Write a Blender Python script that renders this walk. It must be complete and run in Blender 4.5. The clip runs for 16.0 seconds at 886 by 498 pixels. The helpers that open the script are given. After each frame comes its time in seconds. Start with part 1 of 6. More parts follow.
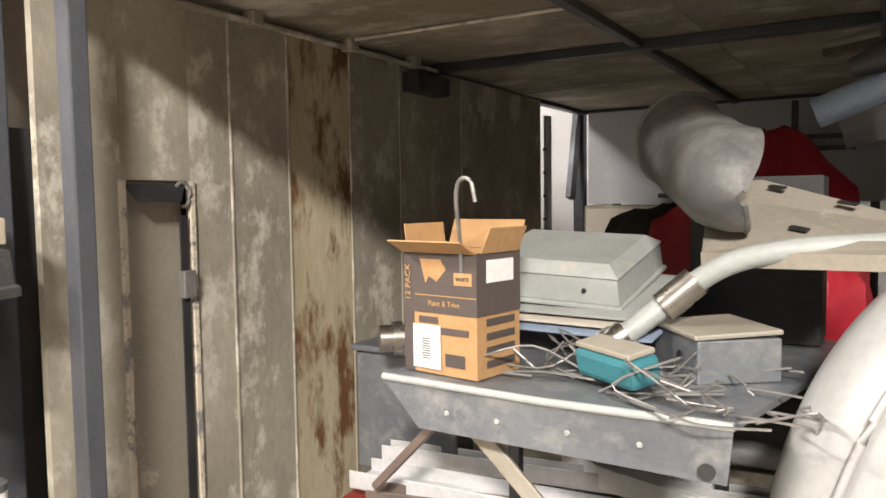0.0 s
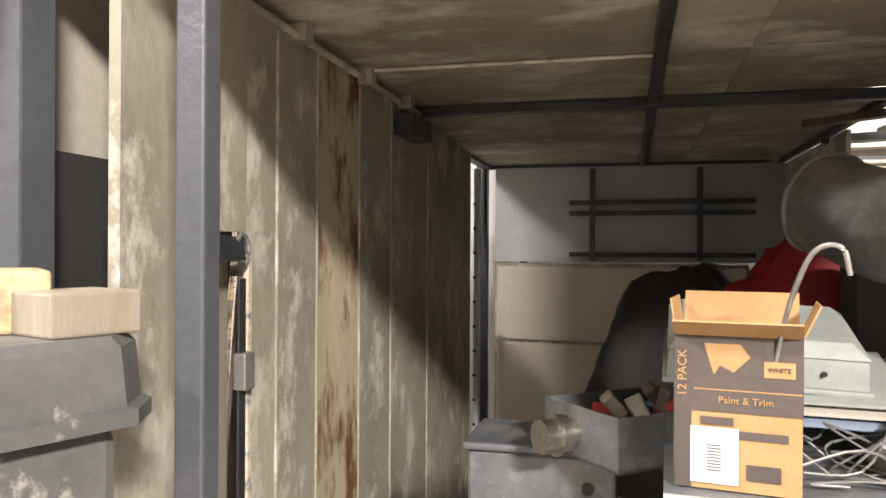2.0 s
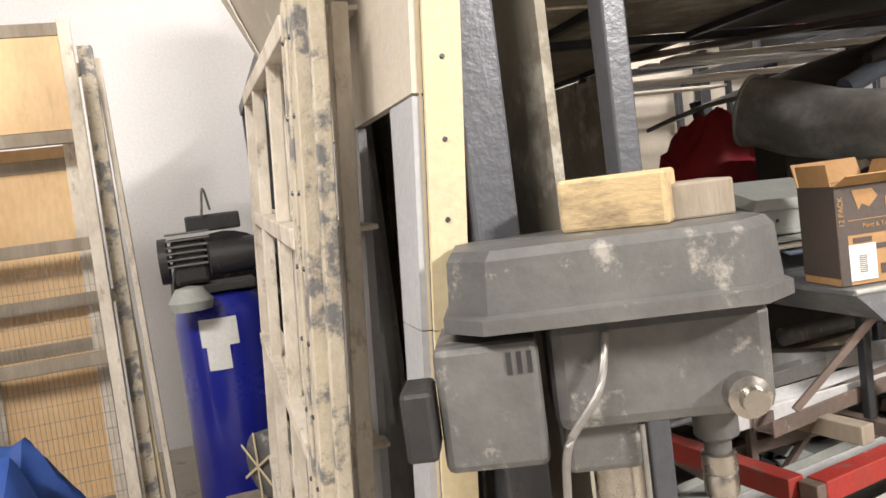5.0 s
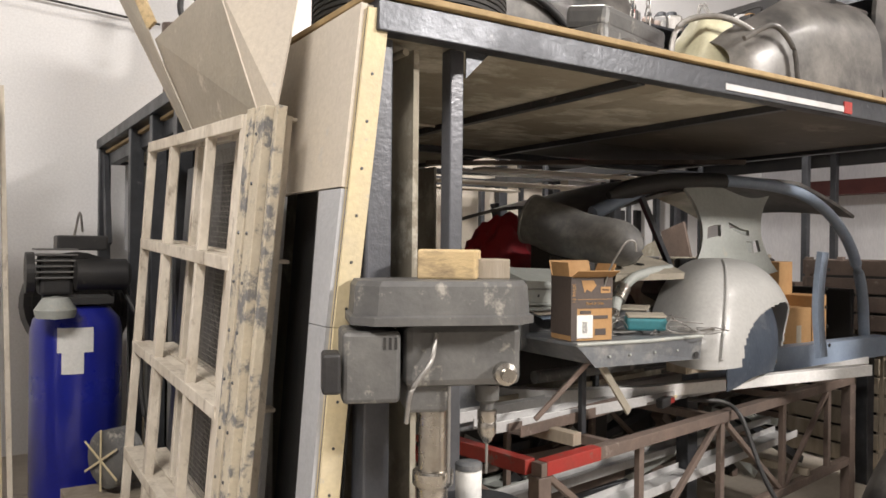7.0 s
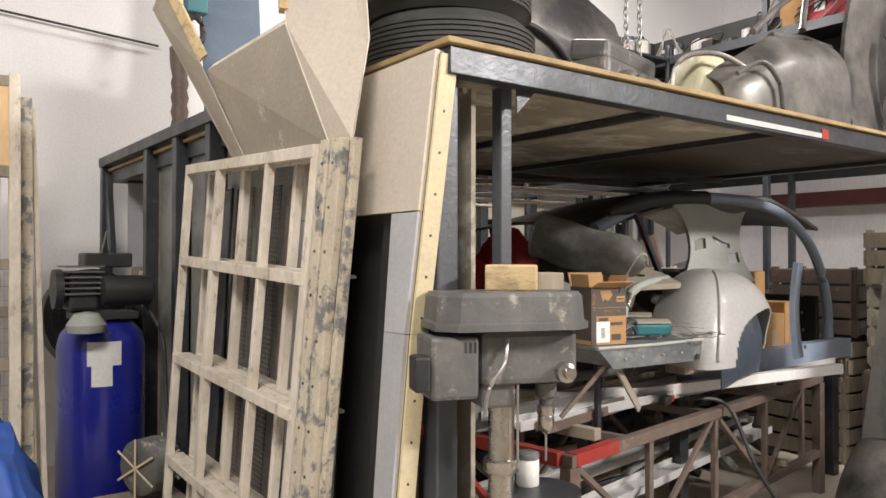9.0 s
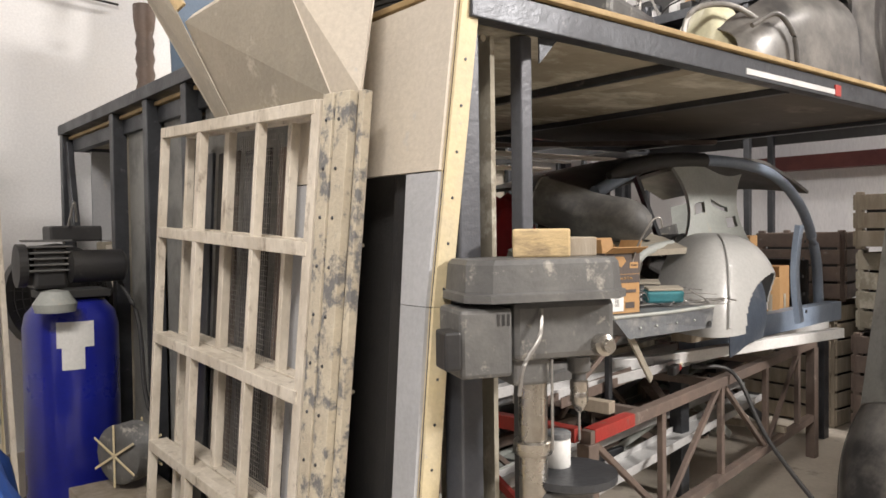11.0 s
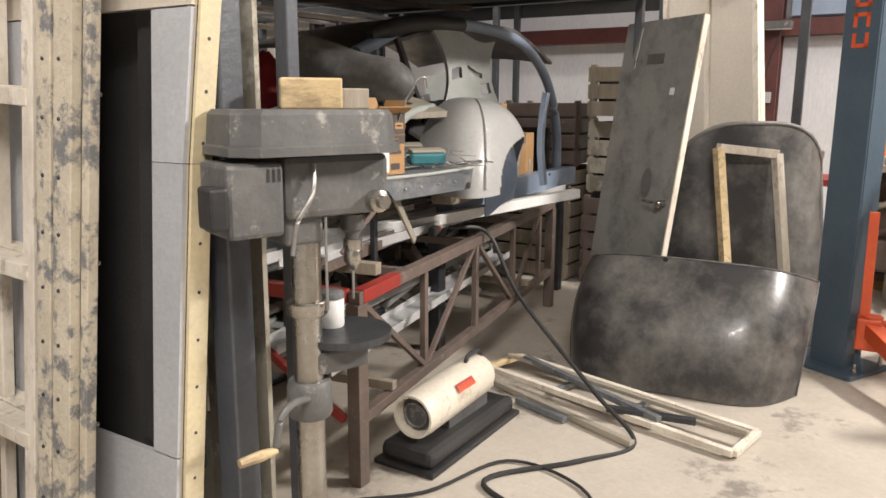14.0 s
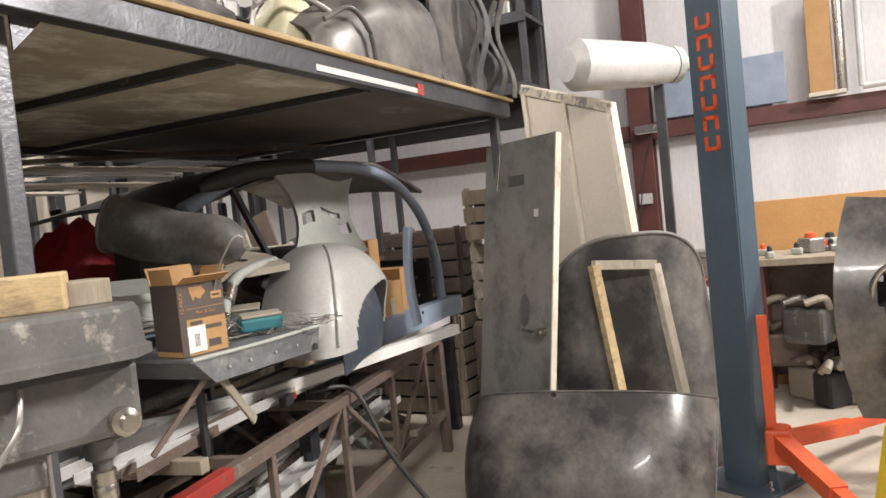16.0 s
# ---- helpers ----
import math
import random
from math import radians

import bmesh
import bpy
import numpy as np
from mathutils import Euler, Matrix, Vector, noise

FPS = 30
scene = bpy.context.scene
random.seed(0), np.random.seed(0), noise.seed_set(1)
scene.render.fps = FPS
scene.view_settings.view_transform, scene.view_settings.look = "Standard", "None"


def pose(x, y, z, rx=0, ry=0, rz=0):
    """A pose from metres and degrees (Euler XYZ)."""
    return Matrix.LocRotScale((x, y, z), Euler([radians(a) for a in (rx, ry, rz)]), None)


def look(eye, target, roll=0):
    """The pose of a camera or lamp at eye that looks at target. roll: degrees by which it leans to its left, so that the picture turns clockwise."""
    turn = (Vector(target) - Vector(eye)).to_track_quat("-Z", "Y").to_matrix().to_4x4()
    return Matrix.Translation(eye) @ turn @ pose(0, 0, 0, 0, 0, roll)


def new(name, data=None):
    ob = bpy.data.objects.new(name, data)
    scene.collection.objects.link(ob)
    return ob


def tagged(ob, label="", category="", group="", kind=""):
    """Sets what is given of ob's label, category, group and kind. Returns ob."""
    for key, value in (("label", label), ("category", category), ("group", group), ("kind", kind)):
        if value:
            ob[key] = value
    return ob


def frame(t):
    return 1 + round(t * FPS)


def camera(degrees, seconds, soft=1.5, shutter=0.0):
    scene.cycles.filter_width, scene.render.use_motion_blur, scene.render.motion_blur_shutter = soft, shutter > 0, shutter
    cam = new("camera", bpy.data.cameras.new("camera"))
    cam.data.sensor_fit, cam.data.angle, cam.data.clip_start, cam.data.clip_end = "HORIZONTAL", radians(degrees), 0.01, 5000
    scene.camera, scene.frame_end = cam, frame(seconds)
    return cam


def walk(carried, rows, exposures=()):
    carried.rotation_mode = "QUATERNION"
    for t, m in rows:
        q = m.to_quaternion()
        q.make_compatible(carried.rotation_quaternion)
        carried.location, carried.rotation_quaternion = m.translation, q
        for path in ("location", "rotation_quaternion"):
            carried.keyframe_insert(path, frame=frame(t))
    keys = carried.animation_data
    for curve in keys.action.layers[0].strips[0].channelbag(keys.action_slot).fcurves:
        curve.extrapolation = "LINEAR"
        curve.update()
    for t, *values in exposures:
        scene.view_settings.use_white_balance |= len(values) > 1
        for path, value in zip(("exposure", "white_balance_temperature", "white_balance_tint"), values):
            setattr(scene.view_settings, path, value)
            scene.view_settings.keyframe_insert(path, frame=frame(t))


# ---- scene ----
cam = camera(60.9, 16.0, soft=1.6)
PATH = [
    (0, (1.935, -0.945, 1.555), (0.913, 0.77, 1.424), -0.8),
    (0.5, (1.663, -0.906, 1.541), (0.67, 0.83, 1.484), -2.3),
    (1, (1.444, -0.903, 1.566), (0.533, 0.877, 1.576), -2.2),
    (1.5, (1.193, -0.949, 1.586), (0.458, 0.911, 1.569), -4.4),
    (2, (0.986, -0.931, 1.583), (0.506, 1.01, 1.586), 0.3),
    (2.5, (0.839, -0.888, 1.603), (0.709, 1.106, 1.697), 1.4),
    (3, (0.625, -0.925, 1.601), (0.755, 1.071, 1.589), -1.8),
    (3.5, (0.372, -0.916, 1.575), (0.544, 1.076, 1.543), -2.3),
    (6, (-0.753, -1.456, 1.562), (0.177, 0.303, 1.363), -4.8),
    (6.5, (-0.832, -1.668, 1.563), (0.219, 0.028, 1.423), -0.8),
    (7, (-0.939, -1.818, 1.564), (0.144, -0.136, 1.556), 0.6),
    (7.5, (-1.148, -1.866, 1.58), (0.035, -0.256, 1.684), -0.6),
    (8, (-1.344, -1.874, 1.611), (-0.099, -0.313, 1.724), -0.2),
    (8.5, (-1.382, -1.863, 1.594), (-0.126, -0.309, 1.687), 1.4),
    (9, (-1.378, -1.857, 1.575), (-0.188, -0.25, 1.599), 0.1),
    (11.5, (-1.395, -1.429, 1.557), (-0.118, 0.108, 1.49), -0.8),
    (12, (-1.476, -1.288, 1.549), (-0.307, 0.331, 1.43), -0.2),
    (12.5, (-1.496, -1.263, 1.501), (-0.42, 0.403, 1.242), 0.3),
    (13, (-1.465, -1.288, 1.484), (-0.271, 0.267, 1.089), 0.3),
    (13.5, (-1.427, -1.37, 1.49), (0.037, -0.068, 1.088), -0.0),
    (14, (-1.35, -1.468, 1.496), (0.318, -0.434, 1.112), 0.3),
    (14.5, (-1.302, -1.566, 1.509), (0.438, -0.634, 1.184), -0.2),
    (15, (-1.246, -1.623, 1.512), (0.522, -0.726, 1.246), -1.1),
    (15.5, (-1.105, -1.623, 1.528), (0.67, -0.724, 1.33), -3.3),
    (16, (-0.837, -1.557, 1.587), (0.965, -0.692, 1.503), -5.8),
]
walk(cam, [(t, look(eye, target, roll)) for t, eye, target, roll in PATH],
     [(0, 0.6), (1.5, 0.75), (3.6, 0.95), (5.8, -0.05), (9, -0.12), (12, 0.0), (14, -0.03), (16, -0.05)])

# ---- light ----
world = bpy.data.worlds.new("world")
scene.world = world
world.use_nodes = True
world.node_tree.nodes["Background"].inputs[0].default_value = (0.9, 0.95, 1, 1)
world.node_tree.nodes["Background"].inputs[1].default_value = 0.08


def area(name, eye, target, power, sx, sy, col=(1, 0.93, 0.87)):
    d = bpy.data.lights.new(name, "AREA")
    d.shape, d.size, d.size_y, d.energy, d.color = "RECTANGLE", sx, sy, power, col
    ob = new(name, d)
    ob.matrix_world = look(eye, target)
    return ob


area("shop_lamp_south", (4.0, -5.3, 4.6), (1.2, 0.4, 1.0), 630, 1.2, 0.4)
area("shop_lamp_west", (-3.0, -2.4, 5.2), (-0.6, 0.2, 0.8), 330, 2.4, 0.3)
area("shop_lamp_east", (5.6, -2.6, 5.4), (5.6, -2.4, 0), 115, 2.4, 0.3)
area("shop_lamp_north", (3.4, 3.0, 5.3), (3.4, 3.7, 1.0), 260, 2.4, 0.3)


# ---- materials ----
def mat(name, a, b=None, rough=0.6, metal=0.0, scale=3.0, bump=0.15, wear=None, wearamt=0.5, fine=60.0, stretch=(1, 1, 1), coat=0.0, soft=0.04):
    """Two-scale noise between colours a and b, with worn or dusty patches of a third colour."""
    m = bpy.data.materials.new(name)
    m.use_nodes = True
    nt = m.node_tree
    n, l = nt.nodes, nt.links
    bs = n["Principled BSDF"]
    b = b or tuple(c * 0.7 for c in a)
    tc = n.new("ShaderNodeTexCoord")
    mp = n.new("ShaderNodeMapping")
    mp.inputs["Scale"].default_value = stretch
    geo = n.new("ShaderNodeObjectInfo")
    add = n.new("ShaderNodeVectorMath")
    l.new(tc.outputs["Object"], mp.inputs["Vector"])
    l.new(mp.outputs[0], add.inputs[0])
    rnd = n.new("ShaderNodeMath")
    rnd.operation = "MULTIPLY"
    rnd.inputs[1].default_value = 17.0
    l.new(geo.outputs["Random"], rnd.inputs[0])
    l.new(rnd.outputs[0], add.inputs[1])

    def nz(sc, det, ro=0.6):
        t = n.new("ShaderNodeTexNoise")
        t.inputs["Scale"].default_value, t.inputs["Detail"].default_value, t.inputs["Roughness"].default_value = sc, det, ro
        l.new(add.outputs[0], t.inputs["Vector"])
        return t

    def ramp(src, lo, hi):
        r = n.new("ShaderNodeMapRange")
        r.inputs[1].default_value, r.inputs[2].default_value = lo, hi
        l.new(src, r.inputs[0])
        return r.outputs[0]

    def mix(f, ca, cb):
        x = n.new("ShaderNodeMix")
        x.data_type = "RGBA"
        l.new(f, x.inputs[0])
        for k, c in ((6, ca), (7, cb)):
            if isinstance(c, tuple):
                x.inputs[k].default_value = (*c, 1)
            else:
                l.new(c, x.inputs[k])
        return x.outputs[2]

    big, small = nz(scale, 5), nz(fine, 3)
    col = mix(ramp(big.outputs[0], 0.35, 0.65), a, b)
    if wear:
        w = nz(scale * 2.3, 8, 0.7)
        col = mix(ramp(w.outputs[0], 0.76 - 0.4 * wearamt - soft, 0.76 - 0.4 * wearamt + soft), col, wear)
    sp = mix(ramp(small.outputs[0], 0.3, 0.7), (0.82, 0.82, 0.82), (1, 1, 1))
    mu = n.new("ShaderNodeMix")
    mu.data_type, mu.blend_type = "RGBA", "MULTIPLY"
    mu.inputs[0].default_value = 0.7
    l.new(col, mu.inputs[6])
    l.new(sp, mu.inputs[7])
    l.new(mu.outputs[2], bs.inputs["Base Color"])
    rr = n.new("ShaderNodeMapRange")
    rr.inputs[3].default_value, rr.inputs[4].default_value = max(0.05, rough - 0.15), min(1, rough + 0.15)
    l.new(big.outputs[0], rr.inputs[0])
    l.new(rr.outputs[0], bs.inputs["Roughness"])
    bs.inputs["Metallic"].default_value = metal
    bs.inputs["Coat Weight"].default_value = coat
    if bump:
        bp = n.new("ShaderNodeBump")
        bp.inputs["Strength"].default_value, bp.inputs["Distance"].default_value = bump, 0.01
        l.new(small.outputs[0], bp.inputs["Height"])
        l.new(bp.outputs[0], bs.inputs["Normal"])
    return m


M = dict(
    floor=mat("concrete_floor", (0.54, 0.49, 0.42), (0.43, 0.385, 0.325), 0.6, scale=1.2, wear=(0.25, 0.22, 0.19), wearamt=0.35, fine=40),
    wall=mat("painted_wall", (0.74, 0.74, 0.74), (0.68, 0.68, 0.69), 0.7, scale=0.8, bump=0.05),
    curtain=mat("white_sheeting", (0.82, 0.82, 0.84), (0.72, 0.72, 0.76), 0.5, scale=1.5, stretch=(1, 1, 0.25)),
    roofing=mat("roof_sheet", (0.45, 0.44, 0.43), (0.36, 0.35, 0.34), 0.6, scale=2),
    maroon=mat("maroon_steel", (0.13, 0.045, 0.04), (0.09, 0.03, 0.03), 0.5, scale=4),
    steel=mat("dark_steel", (0.085, 0.09, 0.1), (0.055, 0.058, 0.065), 0.42, 0.6, scale=5, wear=(0.16, 0.16, 0.17), wearamt=0.25),
    greysteel=mat("grey_steel", (0.2, 0.215, 0.23), (0.14, 0.15, 0.165), 0.45, 0.3, scale=5, wear=(0.3, 0.3, 0.29), wearamt=0.4, soft=0.1),
    dust=mat("dusty_sheet", (0.4, 0.37, 0.295), (0.26, 0.235, 0.185), 0.75, scale=2.2, wear=(0.56, 0.53, 0.45), wearamt=0.47, stretch=(1, 1, 0.8), bump=0.3, soft=0.05, fine=35),
    rust=mat("rusted_sheet", (0.52, 0.46, 0.33), (0.4, 0.33, 0.2), 0.75, scale=2.4, wear=(0.16, 0.075, 0.03), wearamt=0.55, soft=0.05, stretch=(1, 1, 0.4), bump=0.25, fine=35),
    under=mat("deck_underside", (0.4, 0.36, 0.285), (0.27, 0.24, 0.18), 0.8, scale=1.4, wear=(0.6, 0.57, 0.48), wearamt=0.5, stretch=(0.7, 1, 1), soft=0.07, fine=30),
    fenderdust=mat("thick_dust_on_black", (0.1, 0.1, 0.1), (0.17, 0.165, 0.155), 0.6, scale=2.2, wear=(0.3, 0.29, 0.27), wearamt=0.4, bump=0.05, soft=0.15),
    ply=mat("plywood_edge", (0.42, 0.3, 0.15), (0.3, 0.21, 0.1), 0.7, scale=6),
    cream=mat("cream_panel", (0.62, 0.56, 0.47), (0.55, 0.5, 0.43), 0.55, scale=1.6, wear=(0.47, 0.47, 0.47), wearamt=0.25),
    greypanel=mat("grey_primer", (0.46, 0.47, 0.49), (0.4, 0.41, 0.43), 0.55, scale=2, wear=(0.58, 0.56, 0.5), wearamt=0.2),
    yellow=mat("yellowed_strip", (0.68, 0.58, 0.36), (0.6, 0.52, 0.36), 0.6, scale=6, wear=(0.45, 0.43, 0.4), wearamt=0.3),
    peel=mat("peeling_paint", (0.63, 0.57, 0.45), (0.52, 0.46, 0.36), 0.7, scale=5, wear=(0.2, 0.2, 0.2), wearamt=0.55, bump=0.4),
    frame=mat("weathered_frame", (0.78, 0.72, 0.62), (0.58, 0.52, 0.43), 0.7, scale=7, wear=(0.26, 0.21, 0.16), wearamt=0.3, bump=0.3, soft=0.08, stretch=(1, 1, 0.5)),
    bare=mat("bare_sheet_metal", (0.43, 0.39, 0.32), (0.36, 0.33, 0.27), 0.5, 0.25, scale=2.5, wear=(0.58, 0.54, 0.46), wearamt=0.3),
    wood=mat("pine_wood", (0.68, 0.53, 0.31), (0.6, 0.45, 0.24), 0.65, scale=3, stretch=(1, 3, 3), wear=(0.2, 0.15, 0.1), wearamt=0.42, soft=0.12),
    oldwood=mat("grey_wood", (0.36, 0.31, 0.245), (0.26, 0.22, 0.165), 0.75, scale=4, stretch=(4, 4, 0.6)),
    press=mat("machine_grey", (0.17, 0.17, 0.165), (0.11, 0.11, 0.11), 0.5, 0.2, scale=5, wear=(0.36, 0.345, 0.31), wearamt=0.35),
    chrome=mat("worn_bright_steel", (0.5, 0.48, 0.44), (0.38, 0.35, 0.31), 0.28, 0.95, scale=8, bump=0.05),
    blue=mat("blue_tank_paint", (0.014, 0.022, 0.3), (0.01, 0.015, 0.22), 0.3, scale=3, coat=0.4, bump=0.03),
    tarp=mat("blue_tarp", (0.016, 0.07, 0.3), (0.012, 0.045, 0.21), 0.65, scale=5, fine=200, wear=(0.1, 0.2, 0.5), wearamt=0.2),
    black=mat("black_plastic", (0.022, 0.022, 0.024), (0.035, 0.034, 0.033), 0.5, scale=5, wear=(0.09, 0.085, 0.08), wearamt=0.2),
    hood=mat("dusty_black_paint", (0.025, 0.025, 0.028), (0.06, 0.058, 0.056), 0.34, scale=1.1, wear=(0.2, 0.19, 0.175), wearamt=0.55, bump=0.03, coat=0.1, soft=0.13),
    rubber=mat("tyre_rubber", (0.03, 0.03, 0.03), (0.05, 0.05, 0.048), 0.75, scale=6),
    primer=mat("light_grey_primer", (0.42, 0.42, 0.41), (0.34, 0.34, 0.33), 0.32, scale=2, bump=0.04, coat=0.2),
    white=mat("white_aluminium", (0.66, 0.66, 0.66), (0.5, 0.5, 0.5), 0.4, 0.1, scale=4),
    whitepaint=mat("white_painted_trim", (0.8, 0.8, 0.79), (0.72, 0.72, 0.71), 0.45, scale=4, wear=(0.5, 0.49, 0.46), wearamt=0.15),
    paleplate=mat("pale_enclosure", (0.4, 0.42, 0.4), (0.33, 0.35, 0.33), 0.5, scale=4, wear=(0.44, 0.41, 0.35), wearamt=0.3),
    red=mat("red_cloth", (0.42, 0.015, 0.03), (0.3, 0.01, 0.02), 0.6, scale=4),
    redpaint=mat("worn_red_paint", (0.38, 0.03, 0.025), (0.28, 0.04, 0.03), 0.5, scale=5, wear=(0.16, 0.12, 0.1), wearamt=0.4),
    brownsteel=mat("brown_steel", (0.2, 0.15, 0.125), (0.14, 0.11, 0.095), 0.55, 0.2, scale=5, wear=(0.3, 0.25, 0.22), wearamt=0.3),
    card=mat("brown_cardboard", (0.45, 0.27, 0.12), (0.4, 0.23, 0.1), 0.8, scale=5),
    carddark=mat("dark_printed_card", (0.075, 0.06, 0.055), (0.09, 0.07, 0.06), 0.6, scale=5),
    paper=mat("white_label", (0.8, 0.8, 0.78), (0.74, 0.74, 0.72), 0.7, scale=8),
    teal=mat("teal_plastic", (0.04, 0.2, 0.23), (0.04, 0.16, 0.19), 0.5, scale=5),
    orange=mat("orange_paint", (0.72, 0.11, 0.03), (0.6, 0.09, 0.03), 0.4, scale=4),
    liftgrey=mat("blue_grey_lift_paint", (0.075, 0.11, 0.145), (0.06, 0.09, 0.12), 0.35, scale=3),
    tan=mat("tan_board", (0.55, 0.3, 0.11), (0.48, 0.26, 0.1), 0.7, scale=2),
    bluegrey=mat("pale_blue_primer", (0.3, 0.37, 0.48), (0.24, 0.3, 0.4), 0.45, scale=4),
    # Near-black with cavity shade put into the colour; dark scrap shares it.
    cavity=mat("dark_scrap_and_cavity_shade", (0.03, 0.03, 0.03), (0.045, 0.042, 0.04), 0.7, scale=4),
    doorgrey=mat("scuffed_grey_door", (0.3, 0.3, 0.28), (0.22, 0.22, 0.21), 0.5, scale=1.8, wear=(0.11, 0.11, 0.11), wearamt=0.38, soft=0.12),
    creamseat=mat("cream_vinyl", (0.62, 0.6, 0.42), (0.54, 0.52, 0.37), 0.5, scale=4),
    bluesheet=mat("blue_grey_sheet", (0.1, 0.15, 0.22), (0.08, 0.12, 0.18), 0.5, scale=2),
    heaterpaint=mat("cream_heater_enamel", (0.76, 0.71, 0.6), (0.68, 0.62, 0.52), 0.4, scale=5, wear=(0.42, 0.33, 0.24), wearamt=0.25, soft=0.08),
    # Blue primer darkened so that the wheel arch's shadow is in the colour.
    navy=mat("shaded_blue_primer", (0.05, 0.065, 0.09), (0.035, 0.045, 0.065), 0.5, scale=4, wear=(0.12, 0.13, 0.15), wearamt=0.3, soft=0.1),
    plyboard=mat("pale_plywood", (0.76, 0.54, 0.3), (0.68, 0.46, 0.24), 0.65, scale=3, stretch=(1, 1, 0.3), wear=(0.5, 0.36, 0.2), wearamt=0.25, soft=0.1),
    post=mat("blue_grey_post_paint", (0.115, 0.12, 0.136), (0.09, 0.095, 0.108), 0.4, 0.25, scale=5, wear=(0.08, 0.08, 0.09), wearamt=0.25, soft=0.1),
    underdark=mat("dark_brown_underside", (0.13, 0.11, 0.09), (0.085, 0.07, 0.055), 0.6, scale=1.4, wear=(0.3, 0.27, 0.22), wearamt=0.25, stretch=(0.6, 1, 1), soft=0.08, fine=30),
    yellowpaint=mat("yellow_paint", (0.75, 0.6, 0.03), (0.65, 0.5, 0.03), 0.4, scale=4),
    wire=mat("galvanised_wire", (0.36, 0.35, 0.33), (0.26, 0.25, 0.24), 0.45, 0.6, scale=20, bump=0),
)

# ---- building helpers ----
V = Vector
LOCAL = set()


def thing(name, loc=(0, 0, 0), label="", category="", group="", kind="", rz=None):
    """A top-level Empty. With rz its parts are in its own axes, else in the world's."""
    ob = new(name)
    ob.empty_display_size = 0.1
    ob.matrix_basis = pose(*loc, 0, 0, rz or 0)
    if rz is not None:
        LOCAL.add(ob)
    return tagged(ob, label, category, group, kind)


def part(name, bm, material, parent=None, label="", smooth=False):
    me = bpy.data.meshes.new(name)
    bmesh.ops.recalc_face_normals(bm, faces=bm.faces)
    for f in bm.faces:
        f.smooth = smooth
    bm.to_mesh(me)
    bm.free()
    if smooth:
        me.set_sharp_from_angle(angle=radians(40))
    me.materials.append(M[material])
    ob = new(name, me)
    if parent:
        ob.parent = parent
        if parent.type == "EMPTY" and parent not in LOCAL:
            ob.matrix_parent_inverse = parent.matrix_basis.inverted()
    if label:
        ob["label"] = label
    return ob


def box(bm, lo, hi, m=None, bevel=0.0):
    c = [(a + b) / 2 for a, b in zip(lo, hi)]
    d = [abs(b - a) for a, b in zip(lo, hi)]
    t = bmesh.new()
    bmesh.ops.create_cube(t, size=1, matrix=Matrix.Translation(c) @ Matrix.Diagonal((*d, 1)))
    if bevel:
        bmesh.ops.bevel(t, geom=t.edges[:], offset=min(bevel, min(d) * 0.45), segments=2, profile=0.5, affect="EDGES")
    if m:
        t.transform(m)
    merge(bm, t)
    return bm


def merge(bm, t):
    vs = [bm.verts.new(v.co) for v in t.verts]
    t.verts.index_update()
    for f in t.faces:
        bm.faces.new([vs[v.index] for v in f.verts])
    t.free()


def B(lo, hi, m=None, bevel=0.004):
    return box(bmesh.new(), lo, hi, m, bevel)


def axis_matrix(p, q, up=(0, 0, 1)):
    """A frame at p with x towards q."""
    x = (V(q) - V(p)).normalized()
    u = V(up)
    if abs(x.dot(u)) > 0.98:
        u = V((0, 1, 0))
    y = u.cross(x).normalized()
    z = x.cross(y)
    m = Matrix((x, y, z)).transposed().to_4x4()
    m.translation = p
    return m


def beam(p, q, w, h, bm=None, bevel=0.003, up=(0, 0, 1)):
    """A bar from p to q, w across and h high."""
    bm = bm or bmesh.new()
    return box(bm, (0, -w / 2, -h / 2), ((V(q) - V(p)).length, w / 2, h / 2), axis_matrix(p, q, up), bevel)


def tube(pts, r, bm=None, n=10, closed=False):
    """A round bar through pts; r a number or one for each point."""
    bm = bm or bmesh.new()
    pts = [V(p) for p in pts]
    rs = r if isinstance(r, (list, tuple)) else [r] * len(pts)
    rings = []
    for i, p in enumerate(pts):
        d = (pts[min(i + 1, len(pts) - 1)] - pts[max(i - 1, 0)]).normalized()
        u = V((0, 0, 1)) if abs(d.z) < 0.9 else V((0, 1, 0))
        a = u.cross(d).normalized()
        b = d.cross(a)
        rings.append([bm.verts.new(p + rs[i] * (math.cos(k * 2 * math.pi / n) * a + math.sin(k * 2 * math.pi / n) * b)) for k in range(n)])
    for i in range(len(rings) - 1):
        for k in range(n):
            bm.faces.new((rings[i][k], rings[i][(k + 1) % n], rings[i + 1][(k + 1) % n], rings[i + 1][k]))
    if not closed:
        bm.faces.new(rings[0])
        bm.faces.new(rings[-1][::-1])
    return bm


def smooth_path(pts, n=6):
    """A curve through pts."""
    pts = [V(p) for p in pts]
    e = [2 * pts[0] - pts[1]] + pts + [2 * pts[-1] - pts[-2]]
    out = []
    for i in range(1, len(e) - 2):
        a, b, c, d = e[i - 1 : i + 3]
        for k in range(n):
            t = k / n
            out.append(0.5 * (2 * b + (c - a) * t + (2 * a - 5 * b + 4 * c - d) * t * t + (3 * b - a - 3 * c + d) * t**3))
    return out + [pts[-1]]


